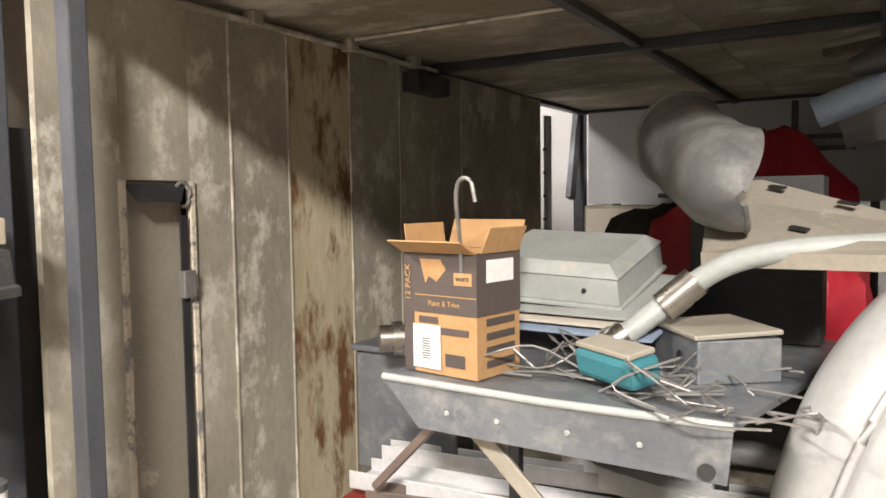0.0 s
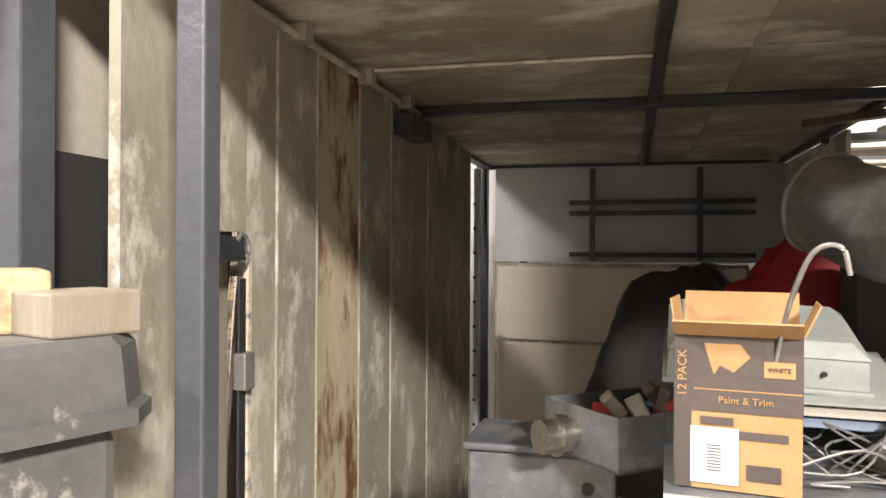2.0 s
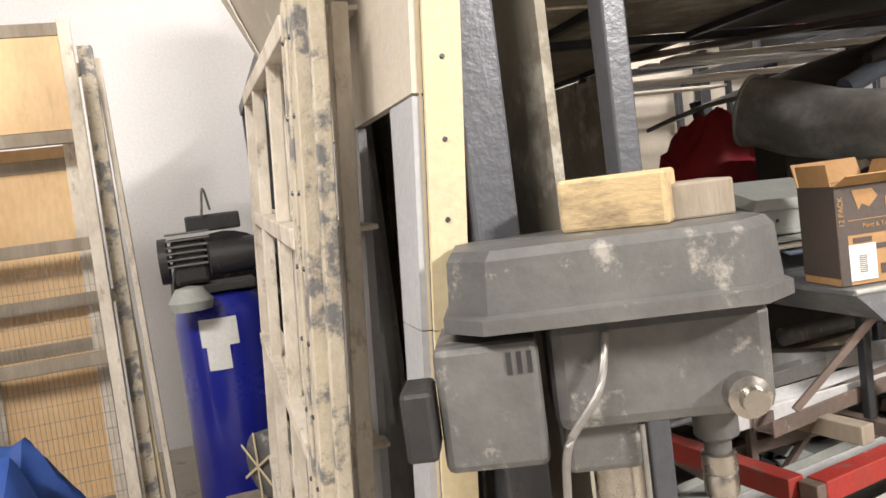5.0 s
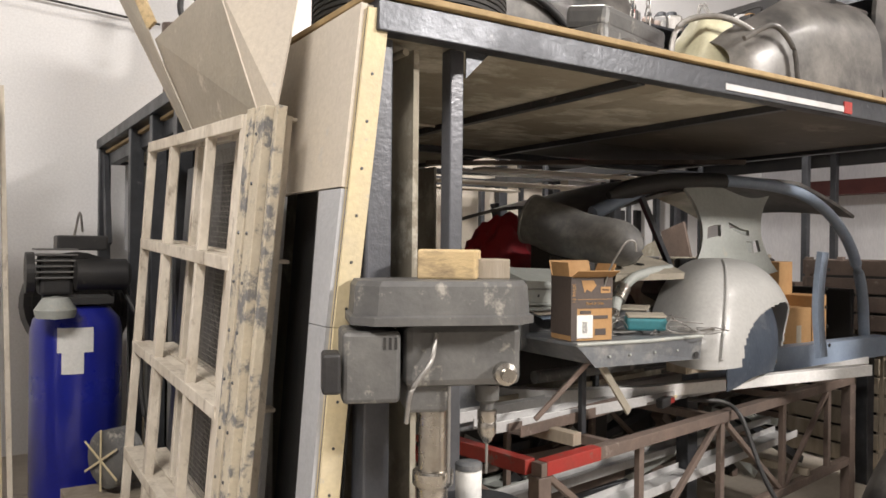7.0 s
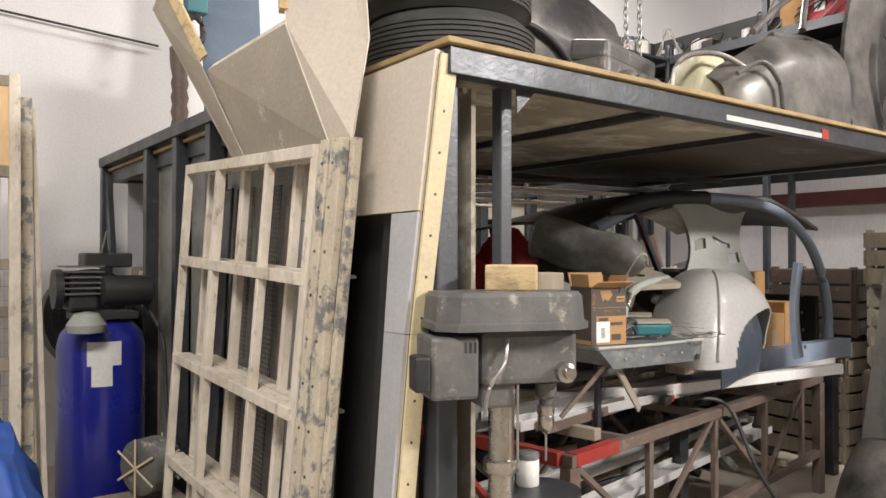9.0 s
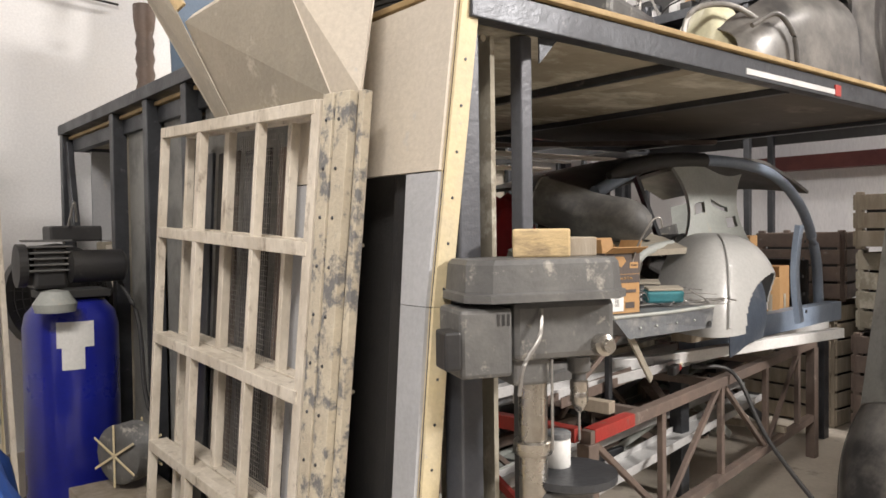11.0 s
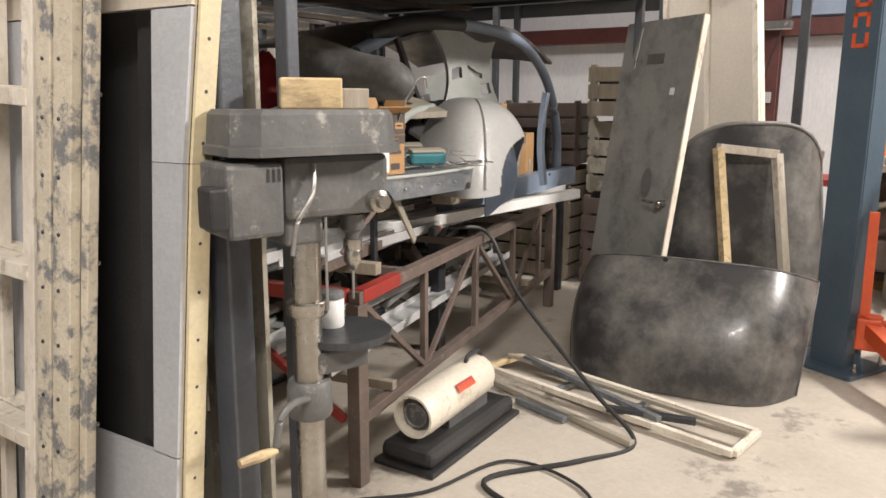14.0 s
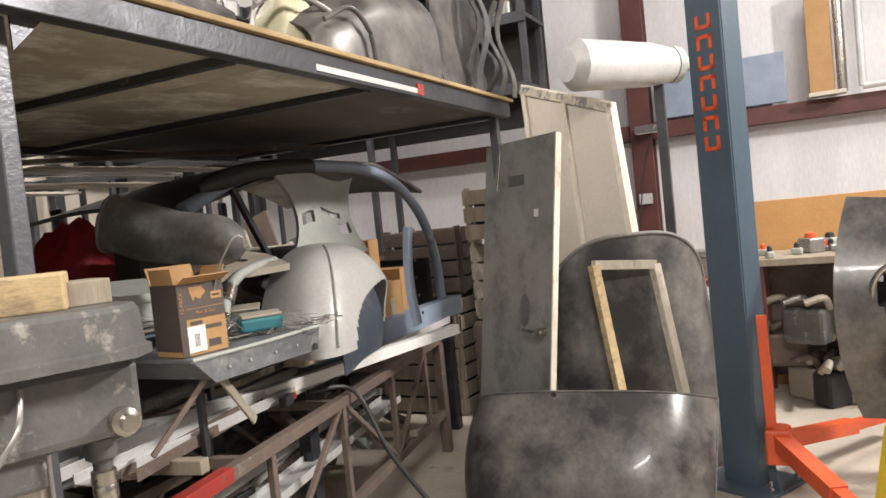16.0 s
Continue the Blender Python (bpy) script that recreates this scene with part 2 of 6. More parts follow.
def lathe(profile, m=None, n=28):
    """Turned about z: profile of (radius, z)."""
    bm = bmesh.new()
    rings = [[bm.verts.new((r * math.cos(2 * math.pi * k / n), r * math.sin(2 * math.pi * k / n), z)) for k in range(n)] for r, z in profile]
    for a, b in zip(rings, rings[1:]):
        for k in range(n):
            bm.faces.new((a[k], a[(k + 1) % n], b[(k + 1) % n], b[k]))
    for ring, (r, z) in ((rings[0], profile[0]), (rings[-1], profile[-1])):
        if r > 1e-4:
            bm.faces.new(ring)
    bmesh.ops.remove_doubles(bm, verts=bm.verts, dist=1e-5)
    if m:
        bm.transform(m)
    return bm


def plate(corners, t=0.004, bm=None):
    """A flat or bent sheet of thickness t with the given outline."""
    bm = bm or bmesh.new()
    cs = [V(c) for c in corners]
    n = (cs[1] - cs[0]).cross(cs[2] - cs[0]).normalized() * t
    a = [bm.verts.new(c) for c in cs]
    b = [bm.verts.new(c + n) for c in cs]
    bm.faces.new(a)
    bm.faces.new(b[::-1])
    for i in range(len(cs)):
        j = (i + 1) % len(cs)
        bm.faces.new((a[i], b[i], b[j], a[j]))
    return bm


def surface(f, nu, nv, t=0.004, keep=None):
    """A sheet of thickness t over f(u, v), u and v from 0 to 1; keep(u, v) leaves out cells."""
    bm = bmesh.new()
    vs = [[bm.verts.new(f(i / nu, j / nv)) for j in range(nv + 1)] for i in range(nu + 1)]
    for i in range(nu):
        for j in range(nv):
            if keep is None or keep((i + 0.5) / nu, (j + 0.5) / nv):
                bm.faces.new((vs[i][j], vs[i + 1][j], vs[i + 1][j + 1], vs[i][j + 1]))
    for v in [v for v in bm.verts if not v.link_faces]:
        bm.verts.remove(v)
    bmesh.ops.recalc_face_normals(bm, faces=bm.faces)
    bmesh.ops.solidify(bm, geom=bm.faces[:], thickness=t)
    return bm


def lettering(words, size, m, material, parent, name="lettering"):
    cu = bpy.data.curves.new(name, "FONT")
    cu.body, cu.size, cu.extrude, cu.align_x = words, size, 0.0006, "CENTER"
    tmp = new("tmp", cu)
    me = bpy.data.meshes.new_from_object(tmp.evaluated_get(bpy.context.evaluated_depsgraph_get()))
    bpy.data.objects.remove(tmp)
    bm = bmesh.new()
    bm.from_mesh(me)
    bm.transform(m)
    return part(name, bm, material, parent)


def solo(name, bm, material, label, category, group="", kind="", smooth=False):
    return tagged(part(name, bm, material, None, "", smooth), label, category, group, kind)


# ---- setting ----
solo("floor", B((-6, -9, -0.2), (8.3, 4.6, 0), None, 0), "floor", "dusty tan concrete workshop floor", "floor", kind="structure")
solo("wall_north", B((-6, 4.5, 0), (8.3, 4.7, 6), None, 0), "wall", "plain pale grey painted workshop wall", "wall", kind="structure")
solo("wall_south", B((-6, -9.2, 0), (8.3, -9, 6), None, 0), "wall", "plain pale grey painted workshop wall", "wall", kind="structure")
solo("wall_west", B((-6.2, -9.2, 0), (-6, 4.7, 6), None, 0), "wall", "plain pale grey painted workshop wall", "wall", kind="structure")
solo("wall_east", B((8.3, -9.2, 0), (8.5, 4.7, 6), None, 0), "curtain", "white sheeting covered workshop wall behind steel framing", "wall", kind="structure")
solo("ceiling", B((-6.2, -9.2, 6), (8.5, 4.7, 6.15), None, 0), "roofing", "grey metal roof lining above the workshop", "ceiling", kind="structure")
for k, y in enumerate((-6.0, -3.0, 1.0, 3.6)):
    t = thing("roof_beam", (1, y, 5.8), "dark maroon steel roof beam under the ceiling", "beam", "roof beams", "structure")
    part("web", B((-6, y - 0.01, 5.62), (8.3, y + 0.01, 5.98)), "maroon", t)
    part("flange", B((-6, y - 0.08, 5.6), (8.3, y + 0.08, 5.62)), "maroon", t)
for x in (-3, 0.5, 3.5, 6):
    solo("purlin", B((x, -9, 5.5), (x + 0.07, 4.5, 5.6)), "maroon", "dark maroon steel purlin running under the roof", "beam", "purlins", "structure")
t = thing("steel_wall_frame", (8.1, 0, 0), "dark maroon steel columns and girts along the white wall", "steel frame", kind="structure")
for y in (0.05, -5.5):
    part("column", B((8.05, y - 0.12, 0), (8.09, y + 0.12, 5.9)), "maroon", t)
    part("column", B((8.26, y - 0.12, 0), (8.3, y + 0.12, 5.9)), "maroon", t)
    part("column", B((8.09, y - 0.012, 0), (8.26, y + 0.012, 5.9)), "maroon", t)
part("girt", B((8.08, -8.9, 2.24), (8.3, 4.5, 2.42)), "maroon", t)
part("girt", B((8.08, -8.9, 4.3), (8.3, 4.5, 4.45)), "maroon", t)

# ---- storage rack ----
rack = thing("storage_rack", (1.8, 2, 0), "dark steel storage platform with plywood deck, loaded above and below", "storage rack")
for x, y in ((0.335, 0.115), (3.38, 0.05), (0.285, 4.2), (3.38, 4.2), (1.85, 4.2)):
    part("post", B((x - 0.025, y - 0.025, 0), (x + 0.025, y + 0.025, 2.16), None, 0.005), "post", rack)
part("corner_post", B((0.0, 0.03, 0), (0.08, 0.11, 2.14), None, 0.006), "post", rack)
part("front_beam", B((0.0, -0.03, 2.14), (3.46, 0.03, 2.225)), "steel", rack)
part("front_beam_lip", B((1.45, -0.034, 2.155), (2.24, -0.03, 2.178), None, 0), "white", rack, "scraped white primer streak")
part("red_mark", B((2.24, -0.036, 2.15), (2.3, -0.031, 2.2), None, 0), "redpaint", rack)
part("rear_beam", B((0.0, 4.17, 2.14), (3.46, 4.23, 2.225)), "steel", rack)
for x in (0.03, 3.43):
    part("side_beam", B((x - 0.03, 0.03, 2.14), (x + 0.03, 4.17, 2.225)), "steel", rack)
part("deck", B((-0.02, -0.05, 2.228), (3.48, 2.08, 2.248)), "ply", rack, "plywood deck with yellowed edge")
part("deck", B((-0.02, 2.084, 2.228), (1.9, 4.26, 2.248)), "ply", rack)
# The far bay's sheets take the darker brown of the two underside colours.
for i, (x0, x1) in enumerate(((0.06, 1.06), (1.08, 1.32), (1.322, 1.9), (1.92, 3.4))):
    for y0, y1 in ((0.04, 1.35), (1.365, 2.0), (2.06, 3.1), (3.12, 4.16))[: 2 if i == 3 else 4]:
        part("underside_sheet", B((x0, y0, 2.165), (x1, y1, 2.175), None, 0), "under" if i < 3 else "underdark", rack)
part("cross_beam", beam((0.12, 2.03, 2.145), (3.4, 2.03, 2.145), 0.05, 0.04), "steel", rack)
part("cross_beam", beam((1.07, 0.03, 2.15), (1.07, 4.17, 2.15), 0.04, 0.03), "steel", rack)
part("cross_beam", beam((1.91, 0.03, 2.15), (1.91, 4.17, 2.15), 0.04, 0.03), "steel", rack)
part("conduit", tube([(0.14, 1.36, 2.158), (1.06, 1.36, 2.158)], 0.006), "frame", rack, "thin pale conduit")
part("conduit", tube([(0.16, 0.1, 2.13), (0.16, 2.0, 2.13)], 0.011), "dust", rack, "pale conduit along the wall")
for y in (0.86, 1.36, 1.8):
    part("conduit_clip", B((0.14, y - 0.025, 2.115), (0.19, y + 0.025, 2.165)), "dust", rack)
part("gusset", plate([(0.32, 0.02, 2.14), (0.4, 0.02, 2.14), (0.32, 0.02, 2.06)], 0.006), "steel", rack)
part("lower_joist", beam((1.9, 3.1, 2.13), (3.2, 2.6, 2.13), 0.09, 0.04), "steel", rack)
part("diagonal_joist", beam((1.7, 2.5, 2.12), (3.3, 1.2, 2.12), 0.06, 0.03), "brownsteel", rack)
# pale boards slung across the open bay behind the deck
for p, q, w, mt in (((1.95, 2.25, 2.08), (3.44, 2.2, 2.09), 0.14, "cream"), ((2.0, 2.55, 2.1), (3.42, 2.6, 2.1), 0.1, "white"), ((1.95, 3.0, 2.06), (3.44, 2.9, 2.06), 0.2, "cream"), ((2.1, 3.4, 2.1), (3.4, 3.45, 2.1), 0.12, "paleplate"), ((2.1, 2.75, 2.115), (3.3, 2.5, 2.115), 0.03, "steel"), ((2.0, 3.7, 2.08), (3.44, 3.75, 2.08), 0.16, "cream")):
    tagged(part("stored_board", beam(p, q, w, 0.018), mt), "long pale board slung across the steel beams", "board", "boards behind the deck")

# Added to keep the open bay's lamp light off the rear-west bay.
solo("rack_partition", B((1.92, 2.75, 0.0), (1.94, 4.16, 2.13), None, 0), "dust", "dusty sheet-metal partition added under the rear deck to block light", "wall panel", kind="structure")

# ---- end wall ----
end = thing("inner_end_wall", (0.12, 2.2, 0), "dusty stained sheet metal lining of the rack's end", "wall panel", kind="structure")


def wall_x(y):
    return 0.215 - 0.09 * y if y < 0.95 else 0.13 - 0.012 * (y - 0.95)


def lining(y0, y1, z0, z1, proud=0.0, t=0.02):
    a, b = wall_x(y0) + proud, wall_x(y1) + proud
    return plate([(a, y0, z0), (b, y1, z0), (b, y1, z1), (a, y0, z1)], -t)


for y0, y1, mt in ((0.1, 0.335, "dust"), (0.585, 0.76, "dust"), (0.765, 1.045, "dust"), (1.05, 1.4, "rust"), (1.405, 1.75, "dust"), (1.755, 2.3, "dust"), (2.305, 3.1, "dust"), (3.105, 3.3, "dust")):
    part("sheet", lining(y0, y1, 0.02, 2.14), mt, end)
part("sheet", lining(0.335, 0.585, 1.62, 2.14), "dust", end)
part("sheet", lining(0.335, 0.585, 0.02, 0.52), "dust", end)
part("recess_back", lining(0.335, 0.585, 0.5, 1.64, -0.045, 0.008), "bare", end)
for y in (0.762, 1.047, 1.402, 1.752, 2.302):
    part("seam", beam((wall_x(y) + 0.001, y, 0.02), (wall_x(y) + 0.001, y, 2.14), 0.01, 0.01), "dust", end)
part("recess_trim", beam((wall_x(0.335) + 0.003, 0.335, 0.52), (wall_x(0.335) + 0.003, 0.335, 1.62), 0.014, 0.02), "peel", end)
part("recess_trim", beam((wall_x(0.585) + 0.003, 0.585, 0.52), (wall_x(0.585) + 0.003, 0.585, 1.62), 0.014, 0.02), "peel", end)
strap = thing("ratchet_strap", (0.18, 0.55, 0.5), "dark webbing strap with steel hooks hanging in the recess", "strap")
sx = wall_x(0.54) + 0.008
part("webbing", beam((sx, 0.545, 0.65), (sx, 0.545, 1.52), 0.03, 0.005, up=(1, 0, 0)), "black", strap)
for z, s in ((1.56, 1), (0.6, -1)):
    part("hook", tube([(sx, 0.545 + 0.028 * math.sin(a), z + s * 0.02 - s * 0.035 * math.cos(a)) for a in [k * 0.5 for k in range(11)]], 0.006), "wire", strap)
part("buckle", B((sx - 0.01, 0.525, 1.28), (sx + 0.02, 0.57, 1.36)), "wire", strap)
bracket = plate([(wall_x(0.34) + 0.004, 0.34, 1.61), (wall_x(0.56) + 0.004, 0.56, 1.61), (wall_x(0.52) + 0.03, 0.52, 1.56), (wall_x(0.37) + 0.03, 0.37, 1.56)], 0.004)
part("recess_lip", bracket, "steel", end)
solo("corner_angle", B((0.11, 1.78, 2.02), (0.2, 2.05, 2.1)), "steel", "dark steel bracket at the wall's top corner", "bracket", kind="structure")

# ---- outer panel, leaning ----
outer = thing("outer_end_panel", (-0.1, 0.3, 0), "cream and grey body panel with tall slot, leaning on rack", "metal panel")


def px(z):
    return -0.058 - 0.07 * (1.7 - z)


def edge_y(z):
    return -0.01 + 0.085 * (2.21 - z) if z > 1.34 else 0.064 + 0.035 * (1.34 - z)


def pq(pts, t=0.018):
    return plate([(px(z), y, z) for y, z in pts], t)


part("upper_sheet", pq([(edge_y(2.21), 2.21), (0.85, 2.2), (0.85, 1.72), (edge_y(1.72), 1.72)]), "cream", outer)
part("edge_sheet", pq([(edge_y(1.715), 1.715), (0.18, 1.715), (0.182, 1.341), (edge_y(1.341), 1.341)]), "greypanel", outer)
part("edge_sheet", pq([(edge_y(1.339), 1.339), (0.182, 1.339), (0.185, 0.57), (edge_y(0.57), 0.57)]), "greypanel", outer)
part("rear_sheet", pq([(0.47, 1.715), (0.85, 1.715), (0.85, 0.57), (0.47, 0.57)]), "greypanel", outer)
part("lower_sheet", pq([(edge_y(0.565), 0.565), (0.85, 0.565), (0.85, 0.01), (edge_y(0.01), 0.01)]), "greypanel", outer)
# Near-black backing: the slot's inner shade is put into its colour.
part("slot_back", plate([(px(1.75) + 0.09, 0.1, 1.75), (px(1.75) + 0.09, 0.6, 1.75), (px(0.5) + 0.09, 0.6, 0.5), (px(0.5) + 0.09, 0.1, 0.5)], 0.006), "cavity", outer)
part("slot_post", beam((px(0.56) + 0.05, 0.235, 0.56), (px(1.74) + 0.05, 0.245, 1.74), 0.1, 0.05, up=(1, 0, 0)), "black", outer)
part("slot_edge", beam((px(0.57) + 0.002, 0.183, 0.57), (px(1.715) + 0.002, 0.18, 1.715), 0.012, 0.02), "frame", outer)
part("top_flange", plate([(px(2.2), 0.0, 2.212), (px(2.2), 0.85, 2.206), (0.1, 0.85, 2.206), (0.1, 0.0, 2.212)], 0.006), "cream", outer)
for z0, z1 in ((2.2, 1.341), (1.339, 0.02)):
    part("edge_strip", plate([(px(z) + dx, edge_y(z) - 0.003, z) for z, dx in ((z0, 0.0), (z1, 0.0), (z1, 0.062), (z0, 0.062))], 0.01), "yellow", outer, "yellowed edge strip with screw holes")
for k in range(17):
    z = 0.12 + k * 0.127
    part("screw", lathe([(0.005, 0), (0.004, 0.003), (0, 0.003)], Matrix.Translation((px(z) + 0.03, edge_y(z) - 0.012, z)) @ pose(0, 0, 0, 90), 8), "steel", outer)
for z0, z1 in ((2.2, 1.341), (1.339, 0.02)):
    part("edge_face", plate([(px(z) - 0.002, edge_y(z) + o, z) for z, o in ((z0, 0.0), (z1, 0.0), (z1, 0.028), (z0, 0.028))], -0.004), "yellow", outer)

# ---- drill press ----
dp = thing("drill_press", (0.105, -0.1, 0), "grey dusty floor-standing drill press with bright column", "drill press", rz=math.degrees(math.atan2(-0.36, 0.93)))


def cover():
    bm = bmesh.new()
    out = []
    for sx, sy, z in ((1, 1, 1.365), (1, 1, 1.385), (0.965, 0.93, 1.39), (0.945, 0.89, 1.462), (0.91, 0.83, 1.475)):
        a, b, c = 0.24 * sx, 0.145 * sy, 0.055
        ring = []
        for x, y in ((-a, -b + c), (-a + c, -b), (a - c, -b), (a, -b + c), (a, b - c), (a - c, b), (-a + c, b), (-a, b - c)):
            ring.append(bm.verts.new((x + 0.04, y, z)))
        out.append(ring)
    for r, q in zip(out, out[1:]):
        for k in range(8):
            bm.faces.new((r[k], r[(k + 1) % 8], q[(k + 1) % 8], q[k]))
    bm.faces.new(out[0])
    bm.faces.new(out[-1])
    return bm


CM = Matrix.Translation((0.03, -0.01, 0))
part("belt_cover", cover(), "press", dp)
part("head_casting", box(B((-0.06, -0.085, 1.2), (0.25, 0.085, 1.362), None, 0.02), (-0.05, -0.06, 1.13), (0.06, 0.06, 1.21), None, 0.01), "press", dp)
part("motor", B((-0.22, -0.12, 1.17), (-0.075, 0.06, 1.35), None, 0.012), "press", dp, "grey motor box with vent slots")
for k in range(3):
    part("vent_slot", B((-0.12 + 0.014 * k, -0.122, 1.305), (-0.113 + 0.014 * k, -0.119, 1.335), None, 0), "black", dp)
part("switch_box", B((-0.27, -0.145, 1.2), (-0.225, -0.06, 1.3), None, 0.008), "black", dp)
part("column", lathe([(0.04, 0.05), (0.04, 1.14)], CM), "chrome", dp, "bright worn steel column", True)
part("collar", lathe([(0.052, 0.93), (0.055, 0.935), (0.055, 0.965), (0.05, 0.97)], CM), "chrome", dp, "", True)
part("collar", lathe([(0.055, 0.64), (0.062, 0.65), (0.062, 0.73), (0.055, 0.745)], CM), "press", dp, "", True)
part("quill", lathe([(0.033, 1.19), (0.033, 1.15), (0.02, 1.14), (0.02, 1.12)], Matrix.Translation((0.18, 0, 0))), "press", dp, "", True)
ch = part("chuck", lathe([(0.018, 1.125), (0.026, 1.12), (0.027, 1.095), (0.024, 1.09), (0.026, 1.085), (0.026, 1.06), (0.012, 1.035), (0.006, 1.03)], Matrix.Translation((0.18, 0, 0)), 16), "chrome", dp, "keyed steel chuck", True)
part("drill_bit", lathe([(0.004, 1.03), (0.004, 0.95), (0.0, 0.945)], Matrix.Translation((0.18, 0, 0)), 8), "wire", ch)
part("feed_hub", lathe([(0.03, 0), (0.03, 0.03), (0.018, 0.035), (0.018, 0.055)], Matrix.Translation((0.2, -0.085, 1.235)) @ pose(0, 0, 0, 90), 14), "chrome", dp, "", True)
part("cable", tube(smooth_path([(0.02, -0.09, 1.34), (-0.0, -0.12, 1.27), (-0.05, -0.13, 1.2), (-0.06, -0.12, 1.12)]), 0.006), "wire", dp)
part("depth_rod", tube([(0.06, -0.07, 1.2), (0.06, -0.07, 0.95)], 0.004), "wire", dp)
tb = part("table", lathe([(0.0, 0.82), (0.12, 0.826), (0.135, 0.836), (0.135, 0.856), (0.0, 0.856)], Matrix.Translation((0.16, 0.02, 0))), "steel", dp, "round dark table")
part("table_arm", B((0.03, -0.05, 0.76), (0.2, 0.05, 0.825), None, 0.01), "press", dp)
cr = part("crank", tube(smooth_path([(0.0, -0.06, 0.71), (-0.06, -0.09, 0.72), (-0.1, -0.1, 0.69), (-0.115, -0.1, 0.62)]), 0.01), "press", dp)
part("crank_grip", tube([(-0.115, -0.1, 0.61), (-0.16, -0.11, 0.612), (-0.22, -0.115, 0.61)], [0.01, 0.015, 0.012]), "wood", cr, "yellow crank grip")
part("base", B((-0.14, -0.14, 0), (0.32, 0.14, 0.05), None, 0.015), "press", dp)
fdir = V((0.93, -0.36, 0)).normalized()
t = thing("wood_block", (0.223, -0.072, 1.475), "sawn pine block with dark stains resting on the drill press", "wood block", rz=-44)
part("block", B((-0.085, -0.09, 0.0), (0.075, 0.0, 0.08), None, 0.006), "wood", t)
t = thing("grey_wood_block", (0.295, -0.11, 1.475), "small grey weathered wood offcut on the drill press", "wood block", rz=-20)
part("block", B((-0.05, -0.06, 0), (0.06, 0.06, 0.055), None, 0.004), "oldwood", t)
t = thing("paint_can", (0.27, -0.085, 0.856), "small white plastic jar with grey lid on the drill table", "jar", rz=0)
part("jar_body", lathe([(0.035, 0), (0.037, 0.005), (0.037, 0.08), (0.033, 0.085)]), "paper", t, "", True)
part("lid", lathe([(0.038, 0.085), (0.038, 0.1), (0.034, 0.103)]), "greysteel", t, "", True)

# ---- cardboard box ----
cb = thing("cardboard_box", (1.06, 0.365, 1.2), "open brown and black printed cardboard box of tubes", "cardboard box", rz=-9.5)
part("carton", surface(lambda u, v: (V((0, 0, 0)), V((0.19, 0, 0)), V((0.19, 0.145, 0)), V((0, 0.145, 0)), V((0, 0, 0)))[round(u * 4)] + V((0, 0, 0.25 * v)), 4, 1, 0.003), "card", cb)
part("carton_bottom", B((0.003, 0.003, 0.001), (0.187, 0.142, 0.005), None, 0), "card", cb)
part("printed_band", B((-0.001, -0.0016, 0.125), (0.191, -0.0002, 0.25), None, 0), "carddark", cb)
part("printed_band", B((0.1902, -0.001, 0.125), (0.1916, 0.146, 0.25), None, 0), "carddark", cb)
part("printed_band", B((-0.0016, -0.001, 0.02), (-0.0002, 0.146, 0.25), None, 0), "carddark", cb)
part("printed_band", B((0.0, -0.0018, 0.0), (0.026, -0.0003, 0.125), None, 0), "carddark", cb)
part("flap", plate([(0, -0.002, 0.25), (0.19, -0.002, 0.25), (0.19, -0.05, 0.275), (0, -0.05, 0.275)], 0.003), "card", cb)
part("flap", plate([(0, 0.147, 0.25), (0.19, 0.147, 0.25), (0.19, 0.17, 0.31), (0, 0.17, 0.31)], 0.003), "card", cb)
part("flap", plate([(-0.002, 0.01, 0.25), (-0.002, 0.135, 0.25), (-0.01, 0.135, 0.305), (-0.01, 0.01, 0.305)], 0.003), "card", cb)
part("flap", plate([(0.192, 0.01, 0.25), (0.192, 0.135, 0.25), (0.215, 0.135, 0.3), (0.215, 0.01, 0.3)], 0.003), "card", cb)
part("shipping_label", B((0.025, -0.0035, 0.01), (0.098, -0.0022, 0.1), None, 0), "paper", cb)
for k in range(9):
    part("label_bar", B((0.05, -0.0042, 0.03 + 0.005 * k), (0.072, -0.0036, 0.0325 + 0.005 * k), None, 0), "press", cb)
part("shipping_label", B((0.1917, 0.03, 0.19), (0.193, 0.12, 0.235), None, 0), "paper", cb)
part("brand_mark", plate([(0.045, -0.0026, 0.235), (0.1, -0.0026, 0.235), (0.115, -0.0026, 0.215), (0.09, -0.0026, 0.19), (0.07, -0.0026, 0.2), (0.06, -0.0026, 0.185)], 0.0008), "card", cb)
part("badge", B((0.135, -0.003, 0.185), (0.18, -0.0018, 0.21), None, 0), "card", cb)
part("band_line", B((0.03, -0.0026, 0.16), (0.19, -0.0018, 0.162), None, 0), "card", cb)
flat = pose(0, 0, 0, 90, 0, 0)
lettering("Paint & Trim", 0.016, Matrix.Translation((0.108, -0.003, 0.14)) @ flat, "card", cb)
for x0, x1, z in ((0.04, 0.09, 0.104), (0.065, 0.17, 0.084)):
    part("print_bar", B((x0, -0.0022, z), (x1, -0.0012, z + 0.013), None, 0), "carddark", cb)
lettering("12 PACK", 0.02, Matrix.Translation((0.018, -0.003, 0.185)) @ pose(0, 0, 0, 0, -90, 0) @ flat, "card", cb)
lettering("WHITE", 0.011, Matrix.Translation((0.157, -0.004, 0.194)) @ flat, "carddark", cb)
part("print_bar", B((0.11, -0.0022, 0.02), (0.16, -0.0012, 0.045), None, 0), "carddark", cb)
